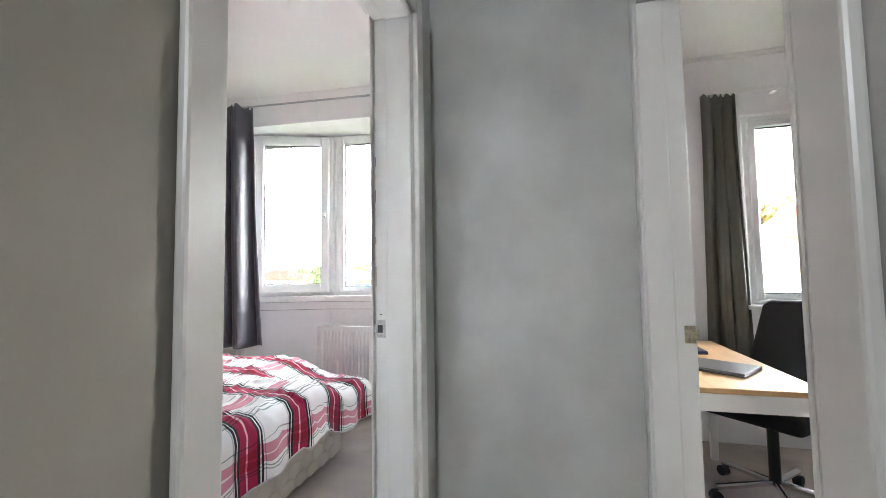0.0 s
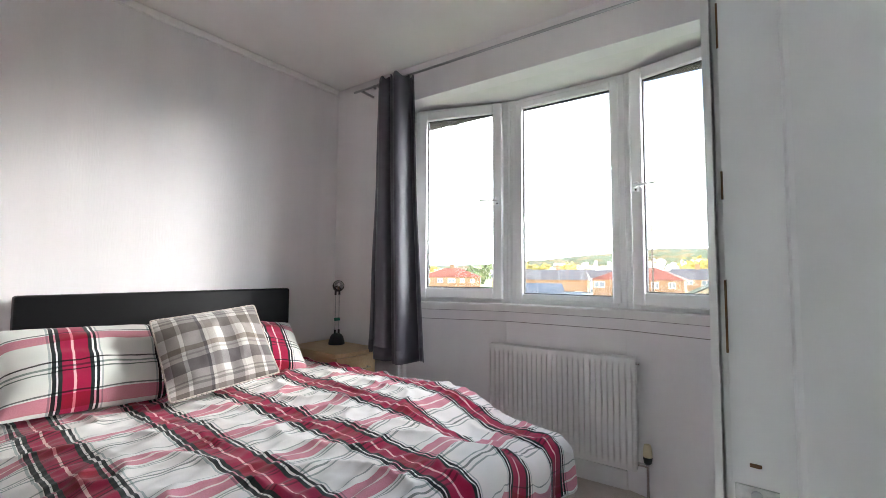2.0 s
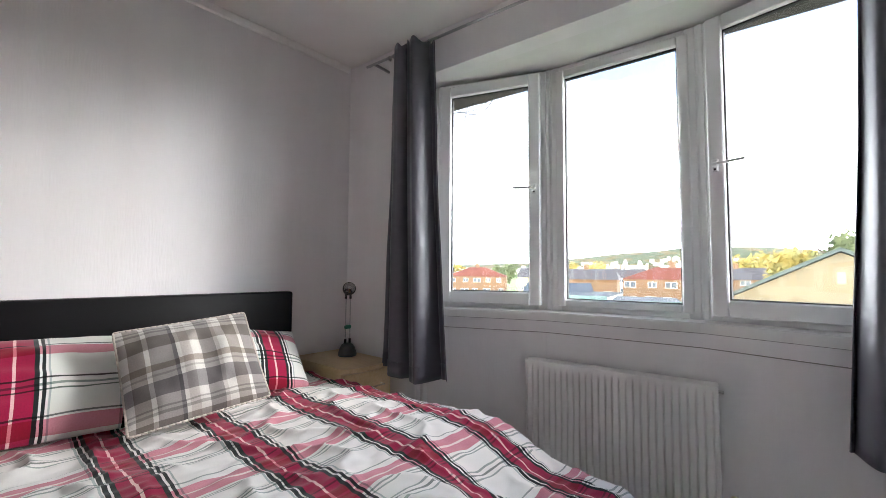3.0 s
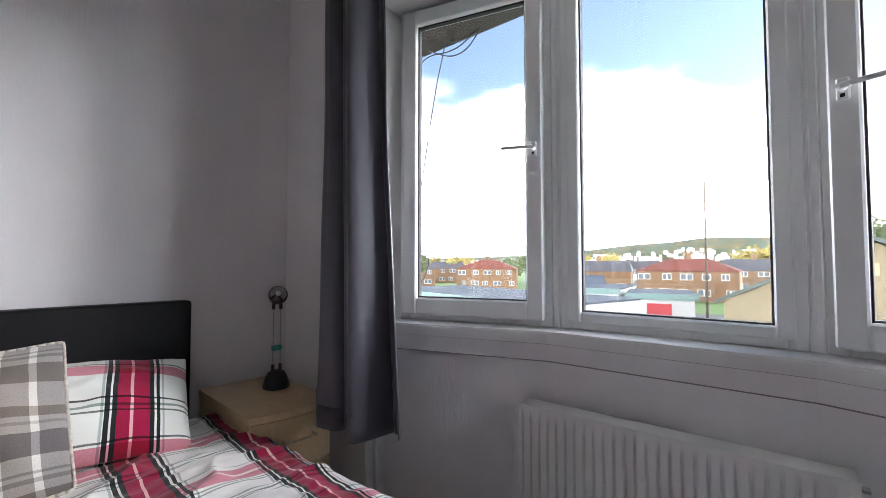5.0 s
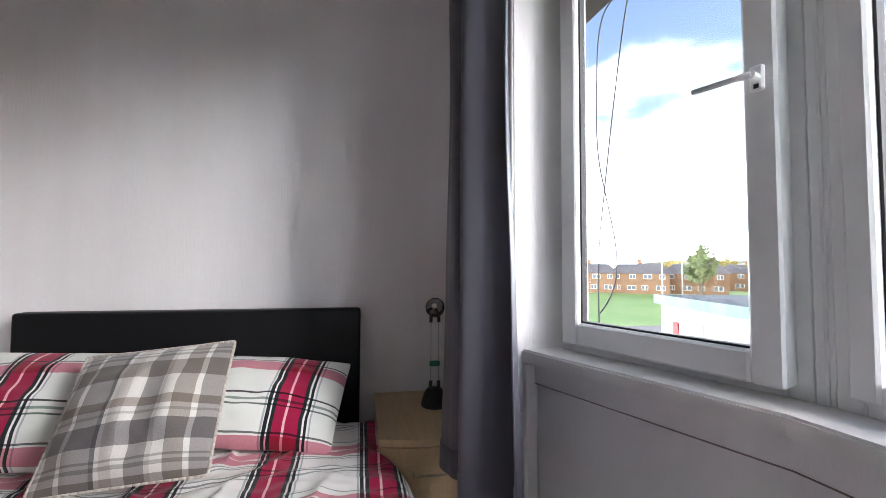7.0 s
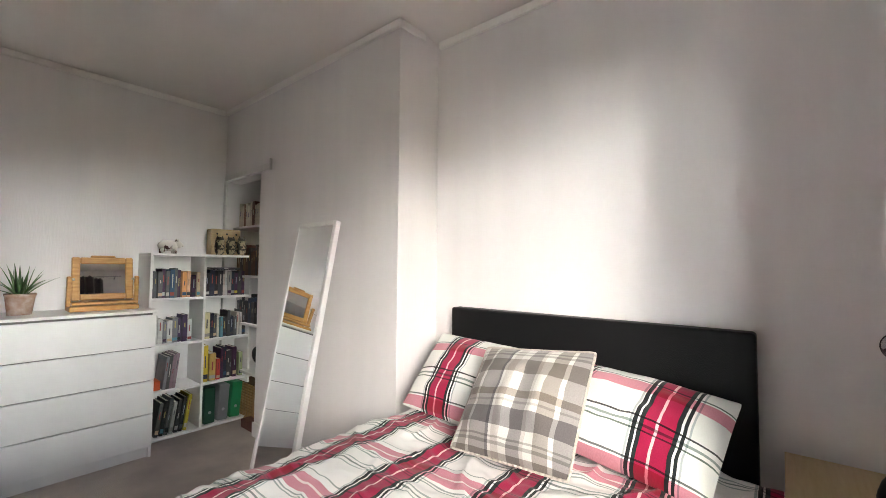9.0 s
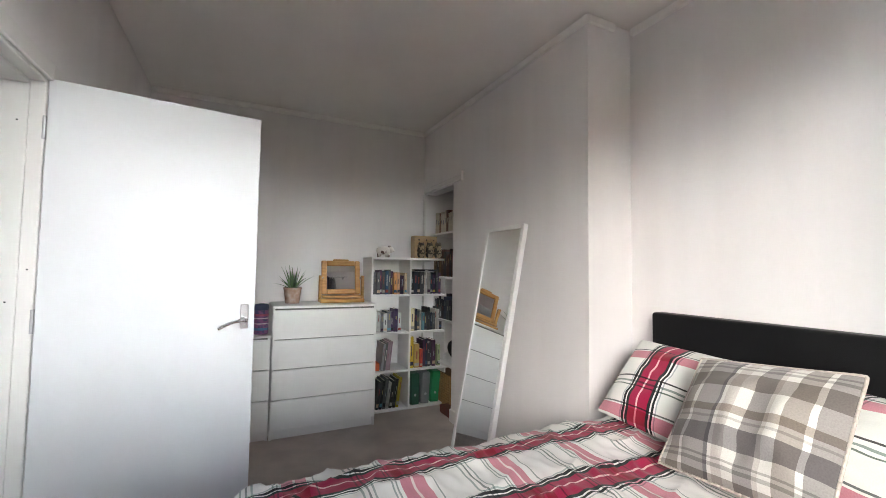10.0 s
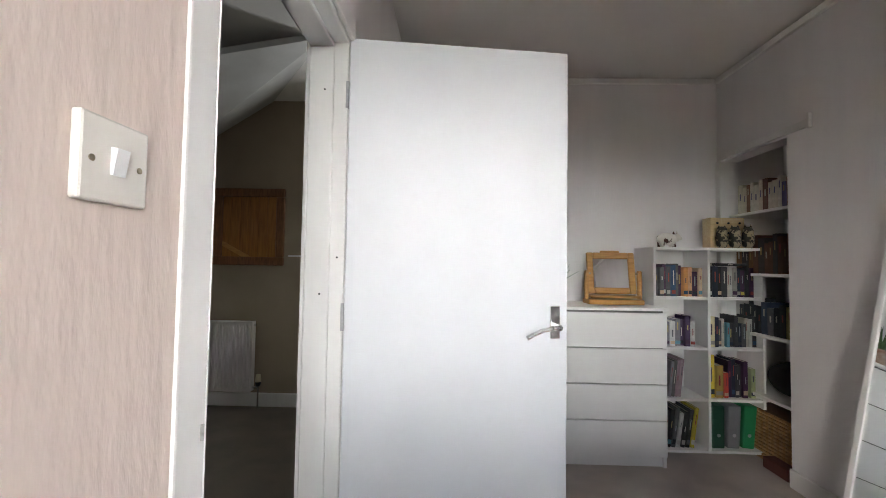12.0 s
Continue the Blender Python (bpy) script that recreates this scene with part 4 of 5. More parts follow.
for k in range(22):
    an, tilt, ln = k * 2.4, 0.12 + 1.35 * (k / 22) ** 1.3, 0.13 + 0.08 * random.random() + (0.05 if k in (17, 20) else 0)
    bm = bmesh.new()
    pts, p, t_ = [], Vector((0.02 * math.cos(an), 0.02 * math.sin(an), 0.118)), tilt * 0.6
    for i in range(7):
        pts.append(p.copy())
        t_ += tilt * 0.08
        p += Vector((math.sin(t_) * math.cos(an), math.sin(t_) * math.sin(an), math.cos(t_))) * ln / 6
    rings = []
    side = Vector((-math.sin(an), math.cos(an), 0))
    for i, q in enumerate(pts):
        w = 0.011 * (1 - (i / 6) ** 1.5) + 0.0008
        rings.append([bm.verts.new(q + side * w), bm.verts.new(q + Vector((math.cos(an), math.sin(an), -1)) * w * 0.35), bm.verts.new(q - side * w), bm.verts.new(q + Vector((-math.cos(an), -math.sin(an), 0.3)) * w * 0.15)])
    for a, b in zip(rings, rings[1:]):
        for i in range(4):
            bm.faces.new((a[i], a[(i + 1) % 4], b[(i + 1) % 4], b[i]))
    part("leaf", bm, LEAF, plant, smooth=True)

# books
BOOKC = [(0.55, 0.55, 0.52), (0.45, 0.12, 0.08), (0.12, 0.3, 0.38), (0.6, 0.45, 0.3), (0.012, 0.012, 0.016), (0.02, 0.025, 0.05), (0.05, 0.05, 0.055), (0.55, 0.52, 0.45), (0.10, 0.10, 0.11), (0.30, 0.05, 0.04), (0.06, 0.02, 0.06), (0.03, 0.08, 0.16), (0.35, 0.33, 0.30), (0.62, 0.50, 0.08)]
BOOKM = {}
PAGES = mat("book_pages", (0.70, 0.66, 0.56), 0.9, var=0.1, scale=200)


def cover(c):
    if c not in BOOKM:
        BOOKM[c] = mat("book_cover", tuple(min(0.8, 1.05 * q) for q in c), 0.45, var=0.25, scale=25)
    return BOOKM[c]


def book(x, y, z, w, d, h, c, label, lean=0.0, face=1.0, bars=True):
    """A book standing with its spine towards +y."""
    b = thing("book", label, "book", pose(x, y, z, 0, lean, 0), "books on shelves")
    bm = boxes((0, 0.0025, -d, 0, 0, h), (w - 0.0025, w, -d, 0, 0, h), (0.0025, w - 0.0025, -0.003, 0.001, 0, h))
    part("cover", bm, cover(c), b)
    part("pages", boxes((0.0026, w - 0.0026, -d + 0.005, -0.0032, 0.003, h - 0.003)), PAGES, b)
    if bars and w > 0.014:
        q = random.choice([(0.7, 0.68, 0.6), (0.5, 0.4, 0.15), (0.45, 0.08, 0.06), (0.35, 0.4, 0.45)]) if sum(c) < 0.7 else random.choice([(0.08, 0.08, 0.1), (0.3, 0.05, 0.05)])
        k0 = random.uniform(0.35, 0.6)
        part("spine_title", boxes((w * 0.4, w * 0.6, 0.001, 0.0016, h * k0, h * random.uniform(k0 + 0.12, 0.88))), cover(q), b)
        if w > 0.022:
            part("spine_band", boxes((0.001, w - 0.001, 0.001, 0.0014, h * 0.08, h * 0.2)), cover(random.choice(BOOKC)), b)
    return b


def book_row(x0, x1, y, z, hmin, hmax, cols, lab, d=0.15, wmin=0.016, wmax=0.034, step=1):
    x = x0
    while x < x1 - 0.02:
        w = min(random.uniform(wmin, wmax), x1 - x)
        c = random.choice(cols)
        book(x, y - random.uniform(0.0, 0.03), z, w, d + random.uniform(-0.02, 0.01), random.uniform(hmin, hmax), c, lab)
        x += w + random.uniform(0.0005, 0.003)


# bookcase: two columns of four
bc = thing("bookcase", "white open bookcase with eight compartments full of books", "bookcase", pose(-2.957, SY + 0.012, 0))
BW, BD, BH, BT = 0.755, 0.30, 1.428, 0.018
for x in (0, BW / 2 - BT / 2, BW - BT):
    part("upright", quick((x, x + BT, 0, BD, 0.03 if x else 0, BH - BT), bevel=0.0015), FOIL, bc)
ZS = [0.03, 0.375, 0.722, 1.068, BH - BT]
for i, z in enumerate(ZS):
    if i in (0, 4):
        part("shelf", quick((BT if i == 0 else 0, BW - BT if i == 0 else BW, 0, BD - 0.002, z, z + BT), bevel=0.0015), FOIL, bc)
    else:
        for a in (BT, BW / 2 + BT / 2):
            part("shelf", quick((a, a + BW / 2 - 1.5 * BT, 0, BD - 0.003, z, z + BT), bevel=0.0015), FOIL, bc)
part("back", boxes((BT, BW - BT, 0.0, 0.004, 0.03, BH - BT)), FOIL, bc)
random.seed(11)
bx = -2.957
L0, L1, R0, R1 = bx + BW / 2 + 0.012, bx + BW - BT - 0.005, bx + BT + 0.004, bx + BW / 2 - 0.012
yf = SY + 0.27
DARK = BOOKC[4:7] + [BOOKC[8], BOOKC[10], BOOKC[11]]
# east column (the left one from inside the room)
book_row(L1 - 0.20, L1, yf, ZS[3] + BT, 0.20, 0.235, DARK, "dark spined paperback standing in the bookcase")
book(L1 - 0.235, yf, ZS[3] + BT, 0.03, 0.15, 0.2, (0.75, 0.33, 0.12), "orange spined paperback standing in the bookcase")
book(L1 - 0.262, yf, ZS[3] + BT, 0.024, 0.15, 0.205, (0.8, 0.42, 0.25), "salmon spined paperback standing in the bookcase")
book_row(L0 + 0.01, L1 - 0.265, yf, ZS[3] + BT, 0.17, 0.2, BOOKC, "mixed small paperback standing in the bookcase")
book_row(L0 + 0.06, L1, yf, ZS[2] + BT, 0.16, 0.215, [(0.62, 0.62, 0.6), (0.5, 0.5, 0.48), (0.2, 0.2, 0.22), (0.06, 0.03, 0.09)], "pale spined hardback standing in the bookcase", wmin=0.02, wmax=0.045)
for k in range(4):
    book(L1 - 0.13 + 0.022 * k - 0.05, yf, ZS[1] + BT, 0.02, 0.20, 0.26 - 0.006 * k, [(0.32, 0.23, 0.26), (0.30, 0.2, 0.24), (0.1, 0.1, 0.1), (0.25, 0.25, 0.27)][k], "slim mauve binder leaning in the bookcase", -6)
solid("storage_box", quick((L1 - 0.085, L1 - 0.01, yf - 0.16, yf - 0.01, ZS[1] + BT, ZS[1] + BT + 0.07), bevel=0.004), mat("orange_card", (0.62, 0.11, 0.03), 0.6, var=0.1), "small orange box on a bookcase shelf", "box")
for k in range(7):
    book(L0 + 0.075 + 0.032 * k, yf, ZS[0] + BT, 0.024, 0.19, 0.27 - 0.012 * (k % 4), [(0.5, 0.4, 0.03), (0.02, 0.02, 0.02), (0.03, 0.03, 0.03), (0.45, 0.45, 0.43), (0.1, 0.1, 0.1), (0.02, 0.02, 0.02), (0.06, 0.06, 0.06)][k], "large black or yellow magazine leaning in the bookcase", -8)
# west column
book_row(R0 + 0.02, R1, yf, ZS[3] + BT, 0.17, 0.215, DARK + [BOOKC[12], BOOKC[7], BOOKC[0]], "dark hardback standing in the bookcase", wmax=0.04)
book(R0 + 0.30, yf - 0.01, ZS[3] + BT + 0.216, 0.02, 0.15, 0.24, BOOKC[4], "black book lying flat on the row of books", -90)
book_row(R0, R1 - 0.055, yf, ZS[2] + BT, 0.16, 0.22, DARK + [BOOKC[7], BOOKC[2], BOOKC[0]], "dark spined novel standing in the bookcase")
book(R1 - 0.05, yf, ZS[2] + BT, 0.045, 0.15, 0.21, (0.72, 0.66, 0.40), "cream and yellow spined book in the bookcase")
book(R1 - 0.045, yf, ZS[1] + BT, 0.04, 0.18, 0.29, (0.66, 0.48, 0.04), "tall yellow book standing in the bookcase")
book(R1 - 0.105, yf, ZS[1] + BT, 0.05, 0.17, 0.22, (0.5, 0.33, 0.10), "thick ochre book standing in the bookcase")
book(R1 - 0.14, yf, ZS[1] + BT, 0.028, 0.15, 0.17, (0.6, 0.07, 0.05), "small red book standing in the bookcase")
book_row(R0 + 0.07, R1 - 0.15, yf, ZS[1] + BT, 0.22, 0.27, DARK[:3] + [BOOKC[10]], "tall dark book standing in the bookcase", d=0.18)
book(R0 + 0.02, yf, ZS[1] + BT, 0.03, 0.16, 0.2, (0.35, 0.42, 0.22), "pale green book standing in the bookcase")


def binder(x, c, label, lean):
    b = thing("box_file", label, "box file", pose(x, yf + 0.005, ZS[0] + BT, 0, lean, 0), "files in the bookcase")
    part("body", quick((0, 0.085, -0.25, 0, 0, 0.29), bevel=0.01, seg=2), mat("file_board", c, 0.5, var=0.1, scale=20), b)
    bm = bmesh.new()
    tube(bm, (0.042, -0.002, 0.09), (0.042, 0.002, 0.09), 0.012, 14)
    part("finger_ring", bm, STEEL, b)


binder(R1 - 0.11, (0.01, 0.07, 0.04), "dark green box file in the bookcase", 0)
binder(R1 - 0.21, (0.20, 0.21, 0.22), "grey plastic box file in the bookcase", -3)
binder(R0 + 0.035, (0.01, 0.22, 0.08), "bright green box file leaning in the bookcase", -5)

# ornaments on the bookcase
bm = bmesh.new()
TOPZ = BH
for c, r in (((0, 0, 0.062), (0.072, 0.042, 0.043)), ((-0.066, 0, 0.072), (0.032, 0.030, 0.030)), ((-0.096, 0, 0.066), (0.012, 0.014, 0.012))):
    bmesh.ops.create_uvsphere(bm, u_segments=20, v_segments=14, radius=1, matrix=Matrix.Translation(c) @ Matrix.Diagonal((*r, 1)))
for x in (-0.04, 0.04):
    for y in (-0.022, 0.022):
        cyl(bm, 0.013, 0.015, 0, 0.04, 10, Matrix.Translation((x, y, 0)))
for y in (-0.02, 0.02):
    cyl(bm, 0.011, 0.001, 0, 0.025, 8, pose(-0.06, y, 0.095))
solid("piggy_bank", bm, mat("spotted_china", (0.72, 0.68, 0.62), 0.3, color2=(0.07, 0.02, 0.012), scale=16, hard=True), "white china pig ornament with brown patches", "ornament", pose(-2.335, -0.80, TOPZ), smooth=True)
ob = thing("wooden_rack", "pale wooden block rack with small drawers", "wooden rack", pose(-2.77, -0.86, TOPZ))
part("body", quick((-0.12, 0.12, -0.05, 0.05, 0, 0.22), bevel=0.004), BEECH, ob)
for i in range(3):
    for j in range(3):
        dr = part("drawer", quick((-0.113 + 0.078 * i, -0.043 + 0.078 * i, 0.05, 0.054, 0.008 + 0.07 * j, 0.072 + 0.07 * j), bevel=0.002), BEECH, ob)
        bm = bmesh.new()
        bmesh.ops.create_uvsphere(bm, u_segments=8, v_segments=6, radius=0.008, matrix=Matrix.Translation((-0.078 + 0.078 * i, 0.06, 0.04 + 0.07 * j)))
        part("knob", bm, BLACKP, dr)
OWL = mat("owl_carving", (0.05, 0.04, 0.03), 0.6, color2=(0.42, 0.34, 0.22), scale=45, hard=True)
for x, h in ((-2.70, 0.16), (-2.79, 0.165), (-2.88, 0.17)):
    bm = bmesh.new()
    lathe(bm, [(0.025, 0), (0.036, 0.03), (0.040, 0.07), (0.034, 0.10), (0.036, 0.125), (0.022, 0.148), (0.006, 0.152)], 14)
    for y in (-0.02, 0.02):
        cyl(bm, 0.010, 0.001, 0.14, h, 8, Matrix.Translation((y, 0, 0)))
    solid("owl_figurine", bm, OWL, "dark and cream carved owl figurine on the bookcase", "figurine", pose(x, -0.765, TOPZ), "owl figurines", smooth=True)

# tin on the low chest
tin = thing("patterned_tin", "tall navy and purple patterned tin on the low chest", "tin", pose(-1.305, -0.665, 0.80))
bm = bmesh.new()
lathe(bm, [(0.050, 0.0), (0.053, 0.004), (0.053, 0.205), (0.050, 0.21)], 32)
part("body", bm, mat("tin_purple", (0.16, 0.05, 0.13), 0.35, color2=(0.04, 0.03, 0.09), scale=40, hard=True), tin, "purple printed tin body", smooth=True)
for z0_, z1_, c in ((0.03, 0.05, (0.05, 0.16, 0.26)), (0.078, 0.086, (0.55, 0.52, 0.5)), (0.118, 0.128, (0.58, 0.5, 0.5)), (0.14, 0.158, (0.30, 0.05, 0.10))):
    bm = bmesh.new()
    lathe(bm, [(0.0525, z0_), (0.0536, z0_ + 0.001), (0.0536, z1_ - 0.001), (0.0525, z1_)], 32)
    part("band", bm, mat("tin_band", c, 0.4, var=0.4, scale=70), tin, "printed band", smooth=True)
bm = bmesh.new()
lathe(bm, [(0.054, 0.185), (0.0555, 0.188), (0.0555, 0.215), (0.048, 0.232), (0.02, 0.236), (0.004, 0.236)], 32)
part("lid", bm, mat("navy_lid", (0.02, 0.03, 0.07), 0.35), tin, "dark navy lid", smooth=True)

# ---- recess shelves ----
RX0, RX1, RY0, RY1 = WX2 - 0.49, WX2 - 0.005, -1.02, -0.375
for z in (0.42, 0.825, 1.235, 1.665):
    solid("recess_shelf", quick((RX0, RX1 - 0.05, SY - 0.1, RY1, z, z + 0.02), bevel=0.002), GLOSS, "white painted shelf board in the wall recess", "shelf")
solid("trim", quick((WX2 + 0.001, WX2 + 0.022, -1.0, -0.19, 2.10, 2.145), bevel=0.004), GLOSS, "white painted rail above the recess", "trim", kind="structure")
solid("trim", quick((WX2 + 0.001, WX2 + 0.024, -0.205, -0.185, 2.09, 2.18), bevel=0.004), GLOSS, "end block of the painted rail", "trim", kind="structure")
solid("trim", quick((WX2 + 0.001, WX2 + 0.016, SY + 0.002, -0.975, 0.0, 2.10), bevel=0.003), GLOSS, "white painted side board of the recess", "trim", kind="structure")


def side_book(y, z, w, h, c, label, d=0.16):
    b = thing("book", label, "book", pose(WX2 - 0.09, y, z, 0, 0, -90), "books in the recess")
    part("cover", boxes((0, 0.0025, -d, 0, 0, h), (w - 0.0025, w, -d, 0, 0, h), (0.0025, w - 0.0025, -0.003, 0.001, 0, h)), cover(c), b)
    part("pages", boxes((0.0026, w - 0.0026, -d + 0.005, -0.0032, 0.003, h - 0.003)), PAGES, b)
    k0 = random.uniform(0.4, 0.65)
    part("spine_title", boxes((w * 0.38, w * 0.6, 0.001, 0.0016, h * k0, h * (k0 + 0.22))), cover(random.choice([(0.5, 0.48, 0.4), (0.35, 0.26, 0.1), (0.3, 0.06, 0.05)]) if sum(c) < 0.9 else (0.1, 0.1, 0.2)), b)


random.seed(21)
for z, cols, hm in ((1.685, [(0.12, 0.05, 0.03), (0.62, 0.58, 0.5), (0.1, 0.08, 0.2), (0.6, 0.55, 0.45), (0.2, 0.1, 0.06)], 0.22), (1.255, [(0.02, 0.02, 0.02), (0.12, 0.05, 0.03), (0.05, 0.04, 0.04), (0.2, 0.1, 0.04)], 0.27),
                    (0.845, [(0.02, 0.02, 0.03), (0.32, 0.26, 0.10), (0.05, 0.07, 0.12), (0.03, 0.03, 0.035), (0.10, 0.10, 0.12)], 0.24)):
    y = -0.40
    while y > -0.93:
        w = random.uniform(0.028, 0.055)
        side_book(y, z, w, hm * random.uniform(0.75, 1.0), random.choice(cols), "worn book standing on a recess shelf")
        y -= w + 0.003
bag = bmesh.new()
bmesh.ops.create_uvsphere(bag, u_segments=24, v_segments=16, radius=1, matrix=Matrix.Translation((0, 0, 0.115)) @ Matrix.Diagonal((0.13, 0.2, 0.115, 1)))
for v in bag.verts:
    v.co += Vector((1, 1, 0.6)) * 0.02 * noise.noise(v.co * 9)
    v.co.z = max(0, v.co.z)
solid("black_bag", bag, mat("black_cloth", (0.012, 0.012, 0.014), 0.8, bump=0.3), "crumpled black cloth bag on a recess shelf", "bag", pose(WX2 - 0.25, -0.62, 0.44), smooth=True)
bk = thing("wicker_basket", "brown wicker basket on the recess floor", "basket", pose(WX2 - 0.25, -0.66, 0.0))
WICK = mat("wicker", (0.42, 0.22, 0.08), 0.6, var=0.4, scale=30)
part("lining", boxes((-0.155, 0.155, -0.225, 0.225, 0.005, 0.33)), mat("basket_dark", (0.10, 0.05, 0.02), 0.8), bk)
for i in range(14):
    z = 0.012 + 0.0235 * i
    bm = bmesh.new()
    for a, b in (((-0.16, -0.23), (0.16, -0.23)), ((0.16, -0.23), (0.16, 0.23)), ((0.16, 0.23), (-0.16, 0.23)), ((-0.16, 0.23), (-0.16, -0.23))):
        n = 10
        for k in range(n):
            p, q = Vector((*a, 0)).lerp(Vector((*b, 0)), k / n), Vector((*a, 0)).lerp(Vector((*b, 0)), (k + 1) / n)
            o = 0.004 * (1 if (k + i) % 2 else -1)
            tube(bm, p * (1 + o) + Vector((0, 0, z)), q * (1 - o) + Vector((0, 0, z)), 0.0115, 6)
    part("weave", bm, WICK, bk, smooth=True)
solid("shoe_box", quick((WX2 - 0.10, WX2 - 0.012, -0.62, -0.42, 0.0, 0.07), bevel=0.004), mat("dark_red_card", (0.12, 0.03, 0.02), 0.7, var=0.2), "low dark red box on the recess floor", "box")

# ---- leaning mirror ----
mir = thing("standing_mirror", "tall white framed mirror leaning on the wall", "mirror", pose(-2.50, 0.49, 0.004, 0, -10.6, 0))
part("back", boxes((-0.022, -0.006, -0.21, 0.21, 0.01, 1.64)), FOIL, mir)
for b in ((-0.03, 0.006, -0.225, -0.195, 0, 1.655), (-0.03, 0.006, 0.195, 0.225, 0, 1.655), (-0.03, 0.006, -0.195, 0.195, 0, 0.03), (-0.03, 0.006, -0.195, 0.195, 1.625, 1.655)):
    part("frame_bar", quick(b, bevel=0.003), FOIL, mir)
part("glass", boxes((-0.006, -0.001, -0.195, 0.195, 0.03, 1.625)), MIRROR, mir, "mirror glass")


# ---- hall ----
bm = bmesh.new()
a_, b_, c_, d_ = (2.1, -1.499, 1.95), (0.84, -1.499, H - 0.001), (0.05, -0.45, H - 0.001), (2.1, 0.29, 1.95)
vs = [bm.verts.new(p) for p in (a_, b_, c_, d_)] + [bm.verts.new((p[0], p[1], p[2] + 0.04)) for p in (a_, b_, c_, d_)]
for q in ((0, 1, 2, 3), (7, 6, 5, 4), (0, 4, 5, 1), (1, 5, 6, 2), (2, 6, 7, 3), (3, 7, 4, 0)):
    bm.faces.new([vs[i] for i in q])
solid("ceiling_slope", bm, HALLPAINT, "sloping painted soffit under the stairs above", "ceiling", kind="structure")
# Framed mirror; boards and a slanted rail stand in for the reflected pine stairs.
hall_mirror = thing("framed_mirror", "dark wood framed hall mirror, its pine stair reflection built as boards", "picture", pose(1.02, -1.498, 1.25))
for b in ((-0.32, 0.32, 0, 0.03, 0, 0.075), (-0.32, 0.32, 0, 0.03, 0.615, 0.69), (-0.32, -0.245, 0, 0.03, 0.075, 0.615), (0.245, 0.32, 0, 0.03, 0.075, 0.615)):
    part("frame_bar", quick(b, bevel=0.006), DARKPINE, hall_mirror)
STAIR_REFLECTION = mat("stair_reflection", (0.40, 0.17, 0.035), 0.5, color2=(0.26, 0.10, 0.02), scale=6, stretch=(10, 10, 1))
for i in range(6):
    part("board", boxes((-0.245 + 0.0817 * i + 0.002, -0.245 + 0.0817 * (i + 1) - 0.002, 0.002, 0.012, 0.075, 0.615)), STAIR_REFLECTION, hall_mirror)
bm = bmesh.new()
box(bm, -0.02, 0.02, 0.012, 0.014, 0, 0.52, m=pose(0.05, 0, 0.09, 0, 62, 0) @ pose(0, 0, -0.1))
part("reflected_rail", bm, PINE, hall_mirror)
solid("trim", quick((0.55, 0.66, -1.498, -1.48, 1.33, 1.345)), GLOSS, "short painted rail on the hall wall", "trim", kind="structure")

# ---- study ----
V2 = pose(1.42, 3.76, 0)
window_unit("window_4", (0, 0), (0.54, 0), 0.955, 2.29, 0, "", V2)
window_unit("window_5", (0.54, 0), (1.08, 0), 0.955, 2.29, 0, "", V2)
curtain("curtain", 1.11, 1.42, 1.14, 1.38, 2.43, 0.35, pose(0, 3.66, 0), OLIVE, 3.6, 0.03, "olive brown curtain gathered beside the study window", v0=-0.02, seed=1.2)
sp = thing("curtain_pole", "pale curtain rail over the study window", "curtain pole", pose(0, 3.64, 0))
part("rod", boxes((1.18, 2.8, -0.012, 0.012, 2.44, 2.465)), GLOSS, sp)
part("bracket", boxes((1.6, 1.63, 0.0, 0.06, 2.43, 2.46)), GLOSS, sp)
solid("trim", quick((0.53, 3.19, 3.675, 3.699, H - 0.035, H - 0.002), bevel=0.004), GLOSS, "white bead at the study ceiling", "trim", kind="structure")
solid("window_sill", quick((1.38, 2.54, 3.60, 3.76, 0.925, 0.955), bevel=0.006), GLOSS, "white painted study window sill", "window sill", kind="structure")

desk = thing("desk", "beech topped desk with white frame against the wall", "desk", pose(0.53, 2.25, 0))
part("top", quick((0, 0.55, 0, 1.2, 0.715, 0.737), bevel=0.003), mat("desk_top", (0.62, 0.40, 0.20), 0.4, color2=(0.55, 0.33, 0.15), scale=6, stretch=(8, 1, 8)), desk)
part("apron", boxes((0.006, 0.544, 0.004, 0.028, 0.645, 0.713)), FOIL, desk, "white steel apron")
part("apron", boxes((0.006, 0.544, 1.172, 1.196, 0.645, 0.713)), FOIL, desk, "white steel apron")
for x in (0.01, 0.50):
    for y in (0.03, 1.13):
        part("leg", quick((x, x + 0.04, y, y + 0.04, 0, 0.713), bevel=0.004), FOIL, desk)
lap = thing("laptop", "closed dark grey laptop on the desk", "laptop", pose(0.80, 2.62, 0.737, 0, 0, -38))
part("base", quick((-0.17, 0.17, -0.115, 0.115, 0.002, 0.012), bevel=0.004), mat("dark_alu", (0.06, 0.065, 0.075), 0.35, 0.6), lap)
part("lid", quick((-0.17, 0.17, -0.115, 0.115, 0.0125, 0.02), bevel=0.003), mat("grey_alu", (0.13, 0.14, 0.155), 0.3, 0.7), lap, "grey metal lid")
solid("folder", quick((0.66, 0.90, 2.95, 3.15, 0.737, 0.755), bevel=0.003), mat("blue_card", (0.02, 0.03, 0.10), 0.5), "dark blue folder lying on the desk", "folder")

